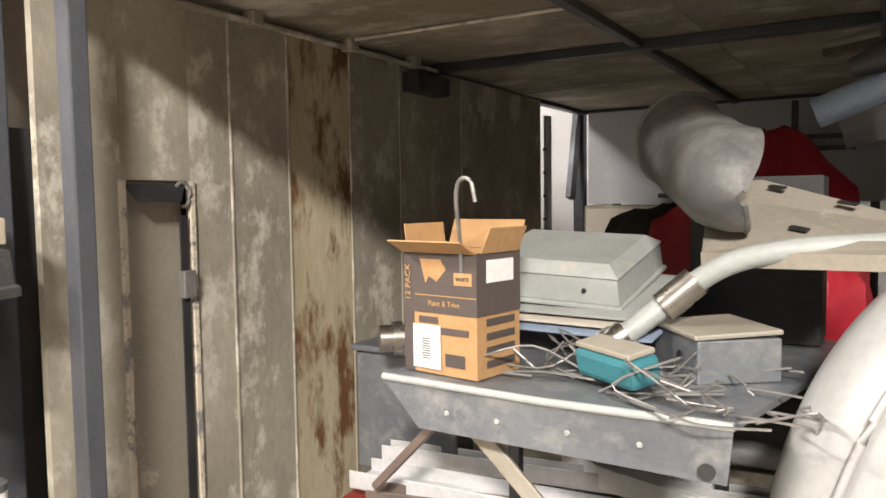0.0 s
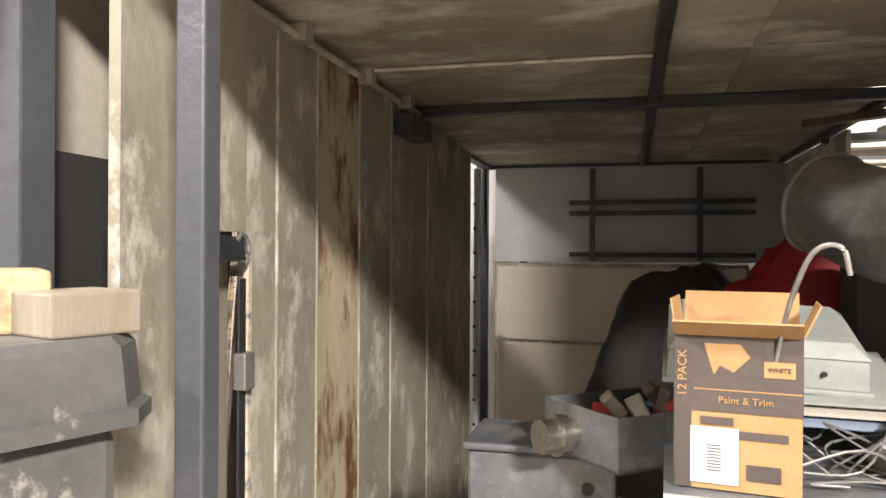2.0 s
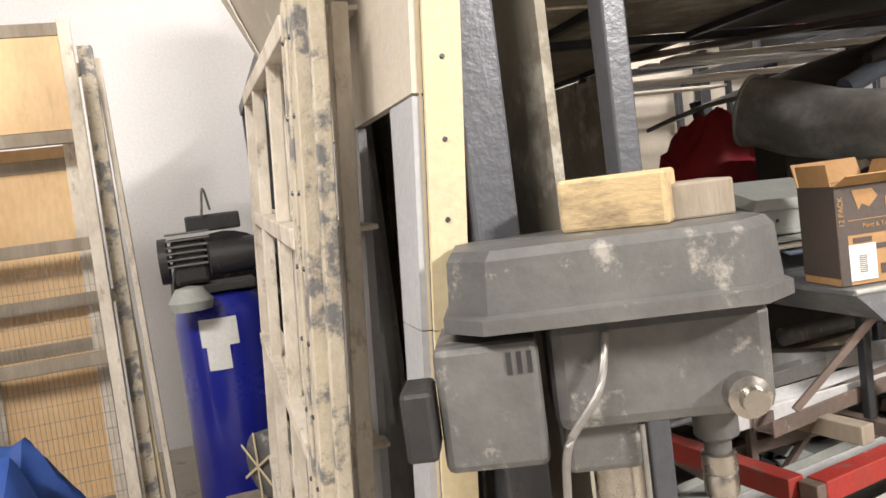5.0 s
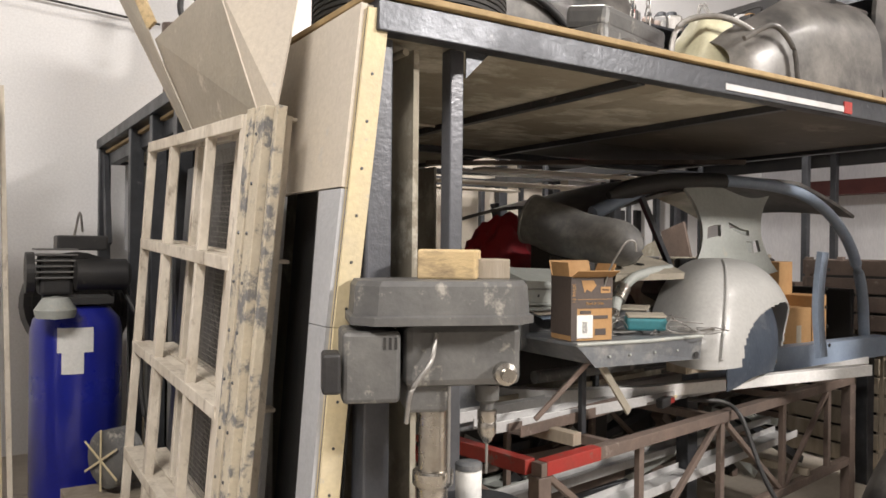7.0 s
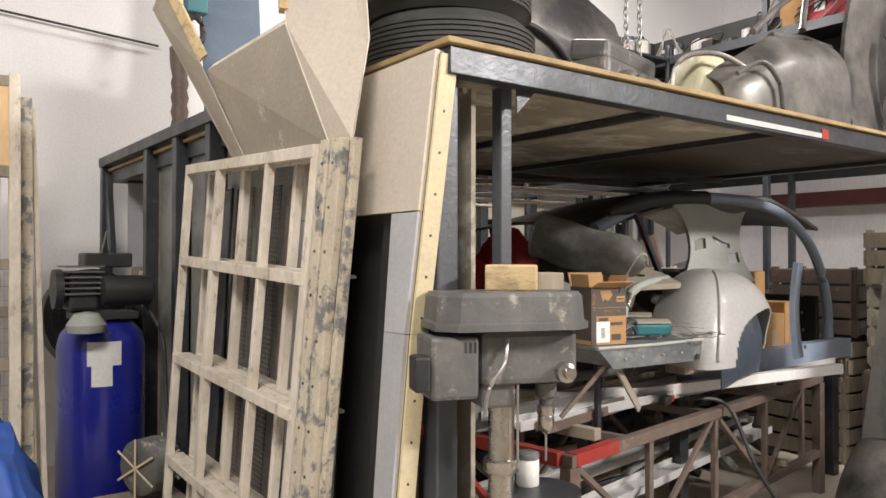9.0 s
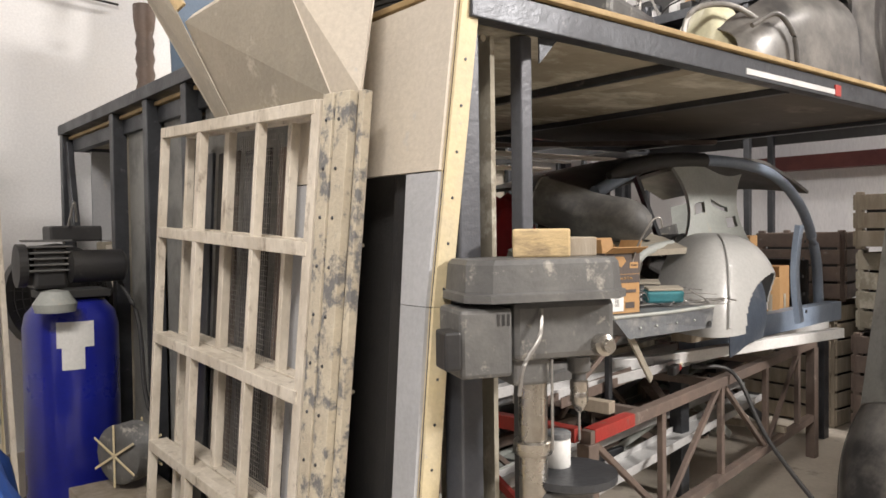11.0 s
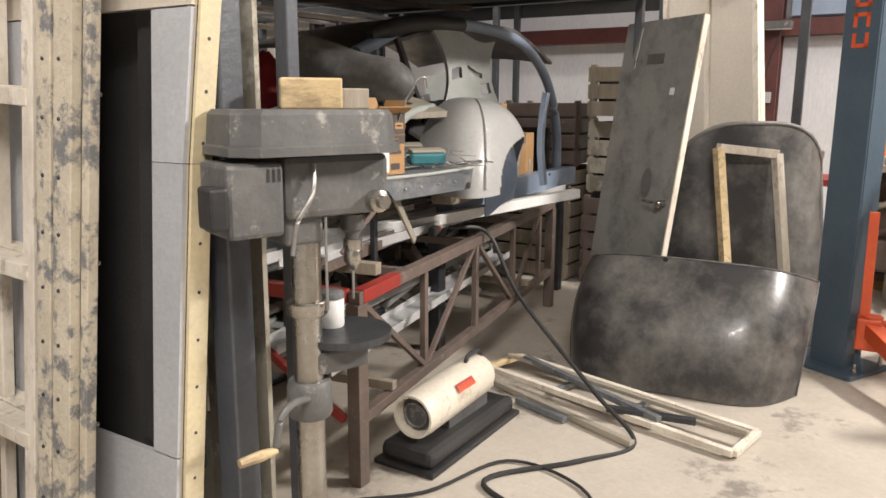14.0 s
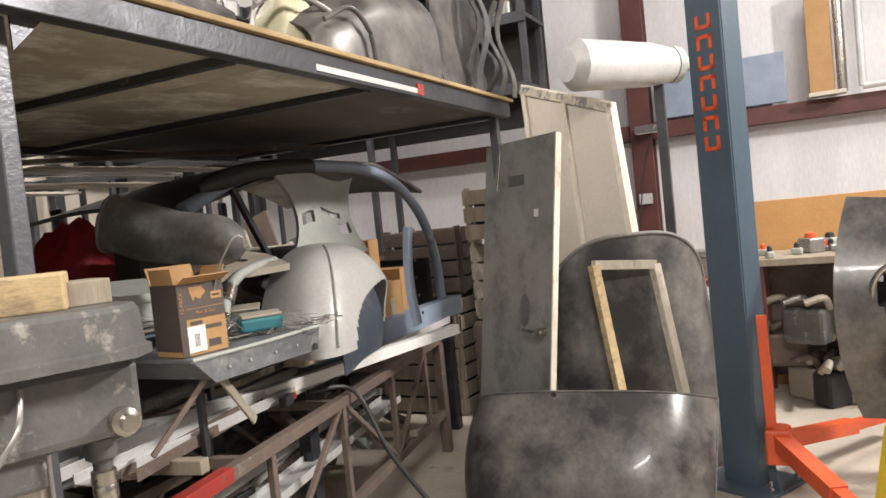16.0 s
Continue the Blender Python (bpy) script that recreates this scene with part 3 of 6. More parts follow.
for k in range(4):
    part("print_bar", B((0.1904, 0.03, 0.02 + 0.028 * k), (0.192, 0.125, 0.034 + 0.028 * k), None, 0), "carddark", cb)
cane = thing("hooked_rod", (1.22, 0.47, 1.3), "bent pale metal rod with a hooked end standing in the carton", "metal rod")
part("rod", tube(smooth_path([(1.19, 0.385, 1.22), (1.215, 0.33, 1.45), (1.235, 0.28, 1.555), (1.255, 0.26, 1.59), (1.282, 0.25, 1.588), (1.292, 0.25, 1.55)]), 0.0042), "wire", cane, "", True)

# ---- junk table under the deck ----
tbl = thing("grey_sheet_lid", (1.5, 0.5, 1.0), "grey dented sheet-metal lid serving as a table, edges turned down", "metal lid")
part("top", plate([(1.04, 0.31, 1.185), (1.73, 0.28, 1.185), (1.9, 1.1, 1.185), (1.08, 1.2, 1.185)], 0.012), "greysteel", tbl)
part("front_rim", plate([(1.04, 0.308, 1.19), (1.73, 0.278, 1.19), (1.72, 0.285, 1.095), (1.13, 0.3, 1.1)], 0.005), "greysteel", tbl)
part("front_bead", tube([(1.04, 0.31, 1.193), (1.4, 0.292, 1.189), (1.73, 0.28, 1.193)], 0.008), "paleplate", tbl, "rubbed pale front bead", True)
part("side_rim", plate([(1.04, 0.31, 1.186), (1.08, 1.2, 1.186), (1.14, 1.18, 1.11), (1.13, 0.305, 1.11)], -0.005), "greysteel", tbl)
part("bolt_hole", lathe([(0.014, 0), (0.014, 0.003), (0, 0.003)], Matrix.Translation((1.69, 0.279, 1.115)) @ pose(0, 0, 0, 90), 14), "black", tbl)
for x in (1.2, 1.31, 1.45, 1.58):
    part("spot_weld", lathe([(0.006, 0), (0.004, 0.003), (0, 0.003)], Matrix.Translation((x, 0.294 - 0.025 * (x - 1.2), 1.14)) @ pose(0, 0, 0, 90), 8), "paleplate", tbl)
for x, y in ((1.25, 0.5), (1.62, 0.8), (1.25, 1.0), (1.8, 1.0)):
    part("leg", B((x - 0.013, y - 0.013, 0.79), (x + 0.013, y + 0.013, 1.183)), "steel", tbl)
part("brace", beam((1.2, 0.36, 1.12), (1.42, 0.4, 0.88), 0.012, 0.035), "bare", tbl)
part("brace", beam((1.16, 0.36, 1.12), (0.93, 0.42, 0.9), 0.012, 0.02), "brownsteel", tbl)

tray = thing("electrical_enclosure", (0.95, 0.7, 1.17), "grey steel open box with conduit stub, holding red and black scrap", "metal box", rz=-49)
for lo, hi in (((0, 0, 0), (0.25, 0.36, 0.008)), ((0, 0, 0), (0.25, 0.006, 0.11)), ((0, 0.354, 0), (0.25, 0.36, 0.11)), ((0, 0, 0), (0.006, 0.36, 0.11)), ((0.244, 0, 0), (0.25, 0.36, 0.11))):
    part("panel", B(lo, hi, Matrix.Translation((-0.13, -0.08, -0.02)), 0.001), "greysteel", tray)
part("conduit_stub", tube([(-0.03, -0.08, 0.03), (-0.03, -0.16, 0.03)], 0.035, None, 20), "chrome", tray, "bright threaded conduit stub", True)
part("stub_collar", tube([(-0.03, -0.1, 0.03), (-0.03, -0.125, 0.03)], 0.043, None, 20), "chrome", tray, "", True)
for k in range(9):
    r = random.Random(k)
    part("scrap", B((-0.03, -0.02, -0.015), (0.03, 0.02, 0.015), Matrix.Translation((r.uniform(-0.07, 0.06), r.uniform(0, 0.2), r.uniform(0.04, 0.1))) @ pose(0, 0, 0, r.uniform(0, 90), r.uniform(0, 90), r.uniform(0, 180)), 0.006), ("redpaint", "brownsteel", "black", "bare")[k % 4], tray)


def enclosure(name, x, y, z, rz, s, material, label, tilt=0, skirt=None):
    t = thing(name, (x, y, z), label, "metal box", rz=rz)
    m = pose(0, 0, 0, tilt)
    part("body", B((0, 0, 0), (s[0], s[1], s[2] * 0.72), m, 0.006), material, t)
    part("cover", B((-0.006, -0.006, s[2] * 0.73), (s[0] + 0.006, s[1] + 0.006, s[2]), m, 0.008), material, t)
    return t


t = thing("pale_enclosure", (1.06, 0.67, 1.33), "pale green-grey dented metal enclosure lying on other scrap", "metal box", rz=-3)
tl = pose(0, 0, 0, 13, 2)


def hip(bm, a, b, z0, z1, inset, m):
    """A shallow box whose top is drawn in by inset."""
    lo = [bm.verts.new(m @ V(p)) for p in ((0, 0, z0), (a, 0, z0), (a, b, z0), (0, b, z0))]
    hi = [bm.verts.new(m @ V(p)) for p in ((inset, inset, z1), (a - inset, inset, z1), (a - inset, b - inset, z1), (inset, b - inset, z1))]
    bm.faces.new(lo)
    bm.faces.new(hi)
    for i in range(4):
        j = (i + 1) % 4
        bm.faces.new((lo[i], lo[j], hi[j], hi[i]))
    return bm


part("body", hip(bmesh.new(), 0.37, 0.3, 0.0, 0.06, 0.004, tl), "paleplate", t)
part("cover", hip(bmesh.new(), 0.37, 0.3, 0.061, 0.085, 0.03, tl), "paleplate", t)
part("rim", B((-0.008, -0.008, -0.012), (0.378, 0.308, -0.001), tl, 0.003), "paleplate", t)
for x in (0.08, 0.29):
    part("screw", lathe([(0.006, 0), (0.004, 0.004), (0, 0.004)], tl @ Matrix.Translation((x, -0.002, 0.03)) @ pose(0, 0, 0, 90), 8), "steel", t)
t = thing("louvred_lid", (1.09, 0.64, 1.3), "stack of thin pale sheet-metal lids beneath the enclosure", "metal sheets", rz=-6)
for k in range(3):
    part("sheet", B((0.02 * k, -0.02 * k, -0.014 * k - 0.006), (0.4 + 0.02 * k, 0.33, -0.014 * k), pose(0, 0, 0, 11), 0.001), ("paleplate", "cream", "bluegrey")[k], t)
solo("black_plastic_tray", hip(bmesh.new(), 0.42, 0.34, 0.0, 0.1, 0.012, pose(1.1, 0.68, 1.199)), "black", "black plastic tray of scrap beneath the pale lids", "tray")
t = thing("junction_box", (1.505, 0.655, 1.198), "dusty grey metal junction box with a knockout hole", "metal box", rz=-52)
part("body", B((0, 0, 0), (0.2, 0.17, 0.085), None, 0.004), "greysteel", t)
part("cover", B((-0.004, -0.004, 0.086), (0.204, 0.174, 0.096), pose(0, 0, 0, 2), 0.003), "bare", t)
part("knockout", lathe([(0.011, 0), (0.011, 0.002), (0, 0.002)], Matrix.Translation((0.13, -0.003, 0.045)) @ pose(0, 0, 0, 90), 14), "black", t)
t = thing("teal_box", (1.42, 0.42, 1.2), "teal plastic case with grey ribbed top lying on the lid", "plastic case", rz=-35)
part("case", B((0, 0, 0.015), (0.17, 0.07, 0.07), pose(0, 0, 0, 10), 0.012), "teal", t)
part("top_plate", B((0.005, 0.005, 0.071), (0.165, 0.065, 0.082), pose(0, 0, 0, 10), 0.003), "bare", t)
t = thing("conduit_elbow", (1.6, 0.6, 1.3), "bent galvanised steel conduit with couplings", "conduit")
path = smooth_path([(1.4, 0.5, 1.225), (1.48, 0.55, 1.28), (1.566, 0.6, 1.355), (1.66, 0.62, 1.42), (1.78, 0.63, 1.45), (1.97, 0.66, 1.465)])
part("pipe", tube(path, 0.023, None, 14), "paleplate", t, "", True)
part("coupling", tube([(1.54, 0.585, 1.33), (1.6, 0.608, 1.385)], 0.032, None, 14), "chrome", t, "", True)
part("coupling", tube([(1.44, 0.525, 1.252), (1.475, 0.547, 1.277)], 0.03, None, 14), "chrome", t, "", True)
for k in range(26):
    r = random.Random(50 + k)
    x, y = r.uniform(1.3, 1.75), r.uniform(0.25, 0.6)
    pts = [(x, y, 1.205)]
    for _ in range(4):
        x, y = x + r.uniform(-0.12, 0.12), y + r.uniform(-0.09, 0.09)
        pts.append((min(max(x, 1.1), 1.85), min(max(y, 0.22), 0.9), 1.2 + r.uniform(0.005, 0.09 if k % 2 else 0.02)))
    solo("loose_wire", tube(smooth_path(pts, 4), 0.0025, None, 5), "wire", "thin grey loose wire tangled on the lid", "wire", "loose wires")
for p, q, w, h, mt, lb in (((0.95, 0.9, 1.19), (1.35, 1.15, 1.24), 0.03, 0.02, "white", "pale thin metal bar lying on scrap"), ((0.9, 1.0, 1.18), (1.3, 0.9, 1.3), 0.14, 0.012, "bluegrey", "blue-grey sheet-metal offcut lying on scrap")):
    solo("metal_offcut", beam(p, q, w, h), mt, lb, "scrap metal")
t = thing("sheet_metal_cover", (1.75, 0.75, 1.47), "dusty pale folded sheet-metal cover with punched holes, lying on scrap", "metal cover")
part("sheet", plate([(1.56, 0.93, 1.585), (1.68, 0.9, 1.59), (2.0, 0.72, 1.5), (1.95, 0.56, 1.45), (1.6, 0.66, 1.44)], 0.005), "bare", t)
part("turned_edge", plate([(1.95, 0.56, 1.45), (1.6, 0.66, 1.44), (1.6, 0.665, 1.41), (1.95, 0.565, 1.42)], 0.005), "bare", t)
for x, y, z in ((1.72, 0.84, 1.57), (1.86, 0.76, 1.535), (1.78, 0.68, 1.487)):
    part("slot", B((-0.02, -0.006, 0), (0.02, 0.006, 0.004), Matrix.Translation((x, y, z)) @ pose(0, 0, 0, 20, 8, -30), 0), "black", t)
# dark fender sheet, red bag, black bags
def crump(c, s, amp, seed, fz=1.0):
    """A slumped soft heap."""
    def f(u, v):
        a, b = u * 2 * math.pi, v * math.pi / 2
        p = V((math.cos(a) * math.cos(b), math.sin(a) * math.cos(b), math.sin(b)))
        n = noise.fractal(p * 1.7 + V((seed, 0, 0)), 0.8, 2.0, 4) * amp
        q = V((p.x * s[0], p.y * s[1], max(0, p.z) * s[2])) * (1 + n)
        return V(c) + q
    bm = bmesh.new()
    nu, nv = 36, 14
    vs = [[bm.verts.new(f(i / nu, j / nv * 0.985)) for j in range(nv + 1)] for i in range(nu)]
    for i in range(nu):
        for j in range(nv):
            bm.faces.new((vs[i][j], vs[(i + 1) % nu][j], vs[(i + 1) % nu][j + 1], vs[i][j + 1]))
    bm.faces.new([vs[i][nv] for i in range(nu)])
    bm.faces.new([vs[i][0] for i in range(nu)])
    return bm


solo("red_bag", crump((1.56, 1.5, 1.1), (0.36, 0.26, 0.6), 0.2, 3), "red", "crumpled red plastic cover slumped over stored scrap", "plastic cover", smooth=True)
solo("black_bag", crump((1.2, 1.95, 1.02), (0.36, 0.28, 0.5), 0.12, 8), "black", "crumpled black plastic bag heaped under the deck", "plastic bag", smooth=True)
# Plain block added; its near-black stands in for shade under the deck.
solo("storage_plinth", B((0.95, 1.3, 0.0), (2.2, 2.5, 1.1)), "cavity", "plain near-black block filling the rack's middle with painted shade", "crate")
FA, FB = V((1.47, 1.1, 1.7)), V((1.69, 0.58, 1.55))
fx = (FB - FA).normalized()
fs = fx.cross(V((0, 0, 1))).normalized()
fu = fs.cross(fx)


def fenderf(u, v):
    """A half-rolled wing, blunt and drawn in at its near end."""
    a = radians(-115 + 235 * v)
    r = (0.118 + 0.012 * math.sin(5 * u + 3 * v)) * math.sqrt(max(0.01, 1 - (max(0, u - 0.72) / 0.28) ** 2)) + 0.012 * noise.noise(V((4 * u, 5 * v, 2)))
    return FA + (FB - FA) * u + (fs * math.cos(a) + fu * math.sin(a)) * r


fe = thing("black_fender", (1.58, 0.85, 1.42), "dust-covered black rolled car wing stored under the deck", "car fender")
part("skin", surface(fenderf, 26, 22, 0.005), "fenderdust", fe, "", True)
part("flange", tube([fenderf(0, k / 20) for k in range(21)], 0.007), "fenderdust", fe, "", True)
part("bead", tube([fenderf(k / 20, 0.02) for k in range(21)], 0.006), "fenderdust", fe, "", True)
# Block added beneath the fender, the shade there put into its colour.
solo("fender_support", B((1.5, 1.0, 1.199), (1.8, 1.15, 1.6)), "cavity", "plain near-black block added beneath the fender", "crate")

# ---- rear of the rack ----
t = thing("cream_cabinet", (0.8, 4.3, 0), "dusty cream enamelled metal cabinet with two drawers", "cabinet")
part("body", B((0.12, 4.0, 0.0), (1.7, 4.15, 1.5), None, 0.01), "dust", t)
part("door", B((0.14, 3.975, 0.02), (1.68, 3.998, 0.98), None, 0.01), "cream", t)
part("door", B((0.14, 3.975, 1.0), (1.68, 3.998, 1.48), None, 0.01), "cream", t)
t = thing("rear_shelf_frame", (1.1, 4.2, 1.5), "dark steel strap frame in front of a grey panel", "steel frame")
for z in (1.56, 1.83, 1.9):
    part("rail", beam((0.6, 4.1, z), (1.75, 4.1, z), 0.03, 0.03), "steel", t)
for x in (0.75, 1.42):
    part("upright", beam((x, 4.09, 1.52), (x, 4.09, 2.12), 0.035, 0.035), "steel", t)
part("backing", B((0.1, 4.14, 1.51), (2.2, 4.16, 2.14), None, 0), "greypanel", t)
t = thing("hinged_edge_post", (0.13, 3.3, 0), "white perforated steel edge upright beside the cabinet", "upright")
part("upright", B((0.12, 3.3, 0.0), (0.15, 3.36, 2.05)), "white", t)
for k in range(12):
    part("hole", B((0.118, 3.296, 0.3 + 0.14 * k), (0.135, 3.2995, 0.315 + 0.14 * k), None, 0), "black", t)

# ---- red truss frame ----
fr = thing("truss_frame", (2.2, 0.8, 0), "fabricated brown and red steel truss frame with diagonal braces", "steel frame")
A = V((0.81, 0.265, 0))
D = V((0.987, 0.16, 0))
N = V((-0.16, 0.987, 0))


def fp(a, b, z):
    q = A + D * a + N * b
    return (q.x, q.y, z)


for b in (0.0, 0.75):
    part("top_rail", beam(fp(0, b, 0.765), fp(2.95, b, 0.765), 0.05, 0.05), "brownsteel", fr)
    part("bottom_rail", beam(fp(0, b, 0.27), fp(2.95, b, 0.27), 0.045, 0.045), "brownsteel", fr)
    for a in (0.02, 2.92):
        part("leg", beam(fp(a, b, 0.0), fp(a, b, 0.74), 0.06, 0.06), "brownsteel", fr)
    for a in (0.65, 1.33, 2.0, 2.6):
        part("upright", beam(fp(a, b, 0.29), fp(a, b, 0.74), 0.03, 0.03), "brownsteel", fr)
    for a0, a1 in ((0.05, 0.65), (1.3, 0.68), (1.36, 1.97), (2.6, 2.03)):
        part("diagonal", beam(fp(a0, b, 0.74), fp(a1, b, 0.29), 0.025, 0.025), "brownsteel", fr)
part("red_end_rail", beam(fp(0.0, 0.03, 0.77), fp(0.0, 0.9, 0.77), 0.052, 0.055), "redpaint", fr, "worn bright red end rail")
part("red_end_rail", beam(fp(0.03, -0.001, 0.767), fp(0.35, -0.001, 0.767), 0.053, 0.053), "redpaint", fr, "worn bright red rail end")
part("red_end_brace", beam(fp(0.0, 0.05, 0.27), fp(0.0, 0.75, 0.74), 0.03, 0.03), "redpaint", fr)
for a in (0.5, 1.3, 2.1, 2.9):
    part("crossbar", beam(fp(a, 0.02, 0.76), fp(a, 0.74, 0.76), 0.04, 0.04), "brownsteel", fr)
for k, (a0, b0, a1, b1, z, w, mt) in enumerate(((0.02, 0.3, 3.05, -0.02, 0.85, 0.1, "white"), (0.02, 0.45, 2.85, 0.28, 0.86, 0.05, "white"), (-0.1, 0.62, 2.6, 0.5, 0.86, 0.12, "dust"), (0.1, 0.2, 2.8, 0.3, 0.84, 0.06, "brownsteel"), (0.2, 0.3, 2.85, 0.35, 0.36, 0.14, "white"), (0.2, 0.55, 2.85, 0.5, 0.42, 0.1, "white"), (-0.1, 0.8, 2.7, 0.85, 0.36, 0.16, "paleplate"))):
    t = thing("aluminium_extrusion", fp((a0 + a1) / 2, (b0 + b1) / 2, z), "long pale metal extrusion lying lengthways on the frame", "metal extrusion", "extrusions on the frame")
    p, q = V(fp(a0, b0, z)), V(fp(a1, b1, z + 0.02))
    part("web", beam(p, q, w, 0.006), mt, t)
    side = (q - p).cross(V((0, 0, 1))).normalized() * (w / 2)
    part("flange", beam(p + side + V((0, 0, 0.012)), q + side + V((0, 0, 0.012)), 0.006, 0.045), mt, t)
    part("flange", beam(p - side + V((0, 0, 0.012)), q - side + V((0, 0, 0.012)), 0.006, 0.045), mt, t)
t = thing("white_trim_rail", (1.6, 0.65, 0.88), "long bent white painted trim rail lying along the frame", "trim rail")
rail = [V((0.88, 1.16, 0.895)), V((1.35, 0.75, 0.89)), V((1.75, 0.62, 0.89)), V((3.1, 0.285, 0.935))]
for p, q in zip(rail, rail[1:]):
    part("face", beam(p, q, 0.012, 0.055), "whitepaint", t)
    part("ledge", beam(p + V((0.02, 0.03, 0.022)), q + V((0.02, 0.03, 0.022)), 0.05, 0.008), "whitepaint", t)
for a in (0.3, 2.3):
    solo("bearer", beam(fp(a, 0.05, 0.815), fp(a, 0.8, 0.815), 0.05, 0.05), "oldwood", "grey wooden bearer across the frame", "timber", "bearers")
    solo("bearer", beam(fp(a, -0.02, 0.317), fp(a, 0.9, 0.317), 0.04, 0.04), "oldwood", "grey wooden bearer across the frame", "timber", "bearers")
solo("exhaust_pipe", tube([fp(0.5, 0.45, 0.98), fp(1.6, 0.28, 1.0), fp(2.1, 0.22, 1.01)], [0.028, 0.028, 0.045], None, 14), "press", "dark exhaust pipe lying on the extrusions", "pipe", smooth=True)
t = thing("air_tool", fp(1.0, 0.1, 0.84), "small red and black air tool with brass fitting", "air tool", rz=20)
part("tool_body", B((-0.06, -0.02, 0), (0.04, 0.02, 0.045), None, 0.01), "black", t)
part("tool_grip", B((0.03, -0.015, 0.005), (0.1, 0.015, 0.035), None, 0.008), "redpaint", t)
part("fitting", tube([(0.1, 0, 0.02), (0.2, 0.01, 0.03)], 0.009), "yellow", t)
hose = smooth_path([fp(1.2, 0.1, 0.85), fp(1.38, -0.05, 0.8), (2.1, 0.2, 0.5), (1.9, -0.3, 0.15), (1.75, -0.55, 0.012), (1.45, -0.4, 0.012), (1.1, -0.15, 0.012), (0.9, -0.45, 0.012), (0.4, -0.7, 0.012)], 8)
solo("air_hose", tube(hose, 0.011, None, 8), "black", "black rubber air hose trailing from the frame onto the floor", "hose", smooth=True)
solo("power_cord", tube(smooth_path([(0.2, 0.1, 0.012), (0.6, 0.25, 0.012), (0.9, 0.0, 0.012), (1.3, -0.15, 0.012), (1.25, -0.5, 0.012), (0.9, -0.75, 0.012)], 8), 0.007, None, 8), "black", "thin black power cord lying on the floor", "cable", smooth=True)

# ---- heater ----
h = thing("torpedo_heater", (1.45, 0.2, 0), "white cylindrical forced-air heater on a black tank base", "heater")
P, Q = V((1.03, 0.15, 0.235)), V((1.6, 0.16, 0.25))
hm = axis_matrix(P, Q) @ pose(0, 0, 0, 0, 90, 0)
L = (Q - P).length
part("barrel", lathe([(0.075, 0.05), (0.082, 0.0), (0.092, 0.0), (0.094, 0.02), (0.096, 0.05), (0.096, L - 0.03), (0.085, L), (0.0, L)], hm), "heaterpaint", h, "", True)
part("outlet", lathe([(0.0, 0.04), (0.074, 0.045), (0.074, 0.06)], hm), "press", h, "dark scorched outlet cone")
part("outlet_ring", lathe([(0.045, 0.025), (0.05, 0.02), (0.055, 0.025)], hm), "press", h)
hb = axis_matrix((1.02, 0.18, 0), (1.79, 0.18, 0))
part("tank", B((0, -0.13, 0.02), (0.75, 0.13, 0.1), hb, 0.03), "black", h)
part("skid", B((-0.02, -0.15, 0.0), (0.77, 0.15, 0.025), hb, 0.01), "black", h)
part("pedestal", B((0.25, -0.06, 0.09), (0.6, 0.06, 0.16), hb, 0.008), "press", h)
part("handle", tube(smooth_path([P + V((0.42, 0, 0.09)), P + V((0.45, 0, 0.13)), P + V((0.54, 0, 0.13)), P + V((0.57, 0, 0.09))]), 0.01), "black", h)
for k, (c, z) in enumerate((("orange", 0.0), ("redpaint", -0.018))):
    part("brand_mark", surface(lambda u, v, z=z: P + V((0.22 + 0.14 * u, -0.107 * math.cos(0.5 + v * 0.25 - z * 6), 0.107 * math.sin(0.5 + v * 0.25 - z * 6))), 4, 3, 0.001), c, h)

# ---- window sash frames on the floor ----
t = thing("aluminium_sash_frame", (2.1, -0.3, 0), "weathered pale aluminium sash frame lying on the floor", "window frame")
c = [V((2.38, 0.32, 0.07)), V((2.17, 0.42, 0.05)), V((1.84, -0.95, 0.03)), V((2.12, -1.0, 0.03))]
for i in range(4):
    part("rail", beam(c[i], c[(i + 1) % 4], 0.035, 0.03), "wood" if i == 0 else "frame", t)
for f in (0.33, 0.62):
    part("crossbar", beam(c[0].lerp(c[3], f), c[1].lerp(c[2], f), 0.03, 0.025), "greysteel", t)
part("inner_rail", beam(c[0].lerp(c[1], 0.35) + V((0, 0, 0.03)), c[3].lerp(c[2], 0.4) + V((0, 0, 0.035)), 0.025, 0.02), "bare", t)
for k, (p, q, mt) in enumerate((((2.3, 0.25, 0.1), (1.95, -0.6, 0.06), "greysteel"), ((2.05, 0.3, 0.02), (1.72, -0.55, 0.02), "bare"), ((1.95, -0.35, 0.06), (2.02, -0.75, 0.06), "steel"), ((1.9, 0.1, 0.02), (1.8, -0.2, 0.02), "greysteel"))):
    solo("metal_channel", beam(p, q, 0.035, 0.03), mt, "loose weathered metal channel among the floor frames", "metal channel", "floor channels")

# ---- hood leaning ----
def hoodf(u, v):
    y = 0.12 - 1.2 * u
    z = 0.005 + 0.66 * v
    ex = (2 * u - 1) ** 6
    x = 2.36 + 0.33 * v**2.2 + 0.3 * ex + 0.0 * u + 0.1 * u
    return V((x, y + 0.06 * math.sin(v * 2) * (0.5 - u), z * (1 - 0.13 * ex * v) - 0.03 * abs(2 * u - 1) ** 3 * v))


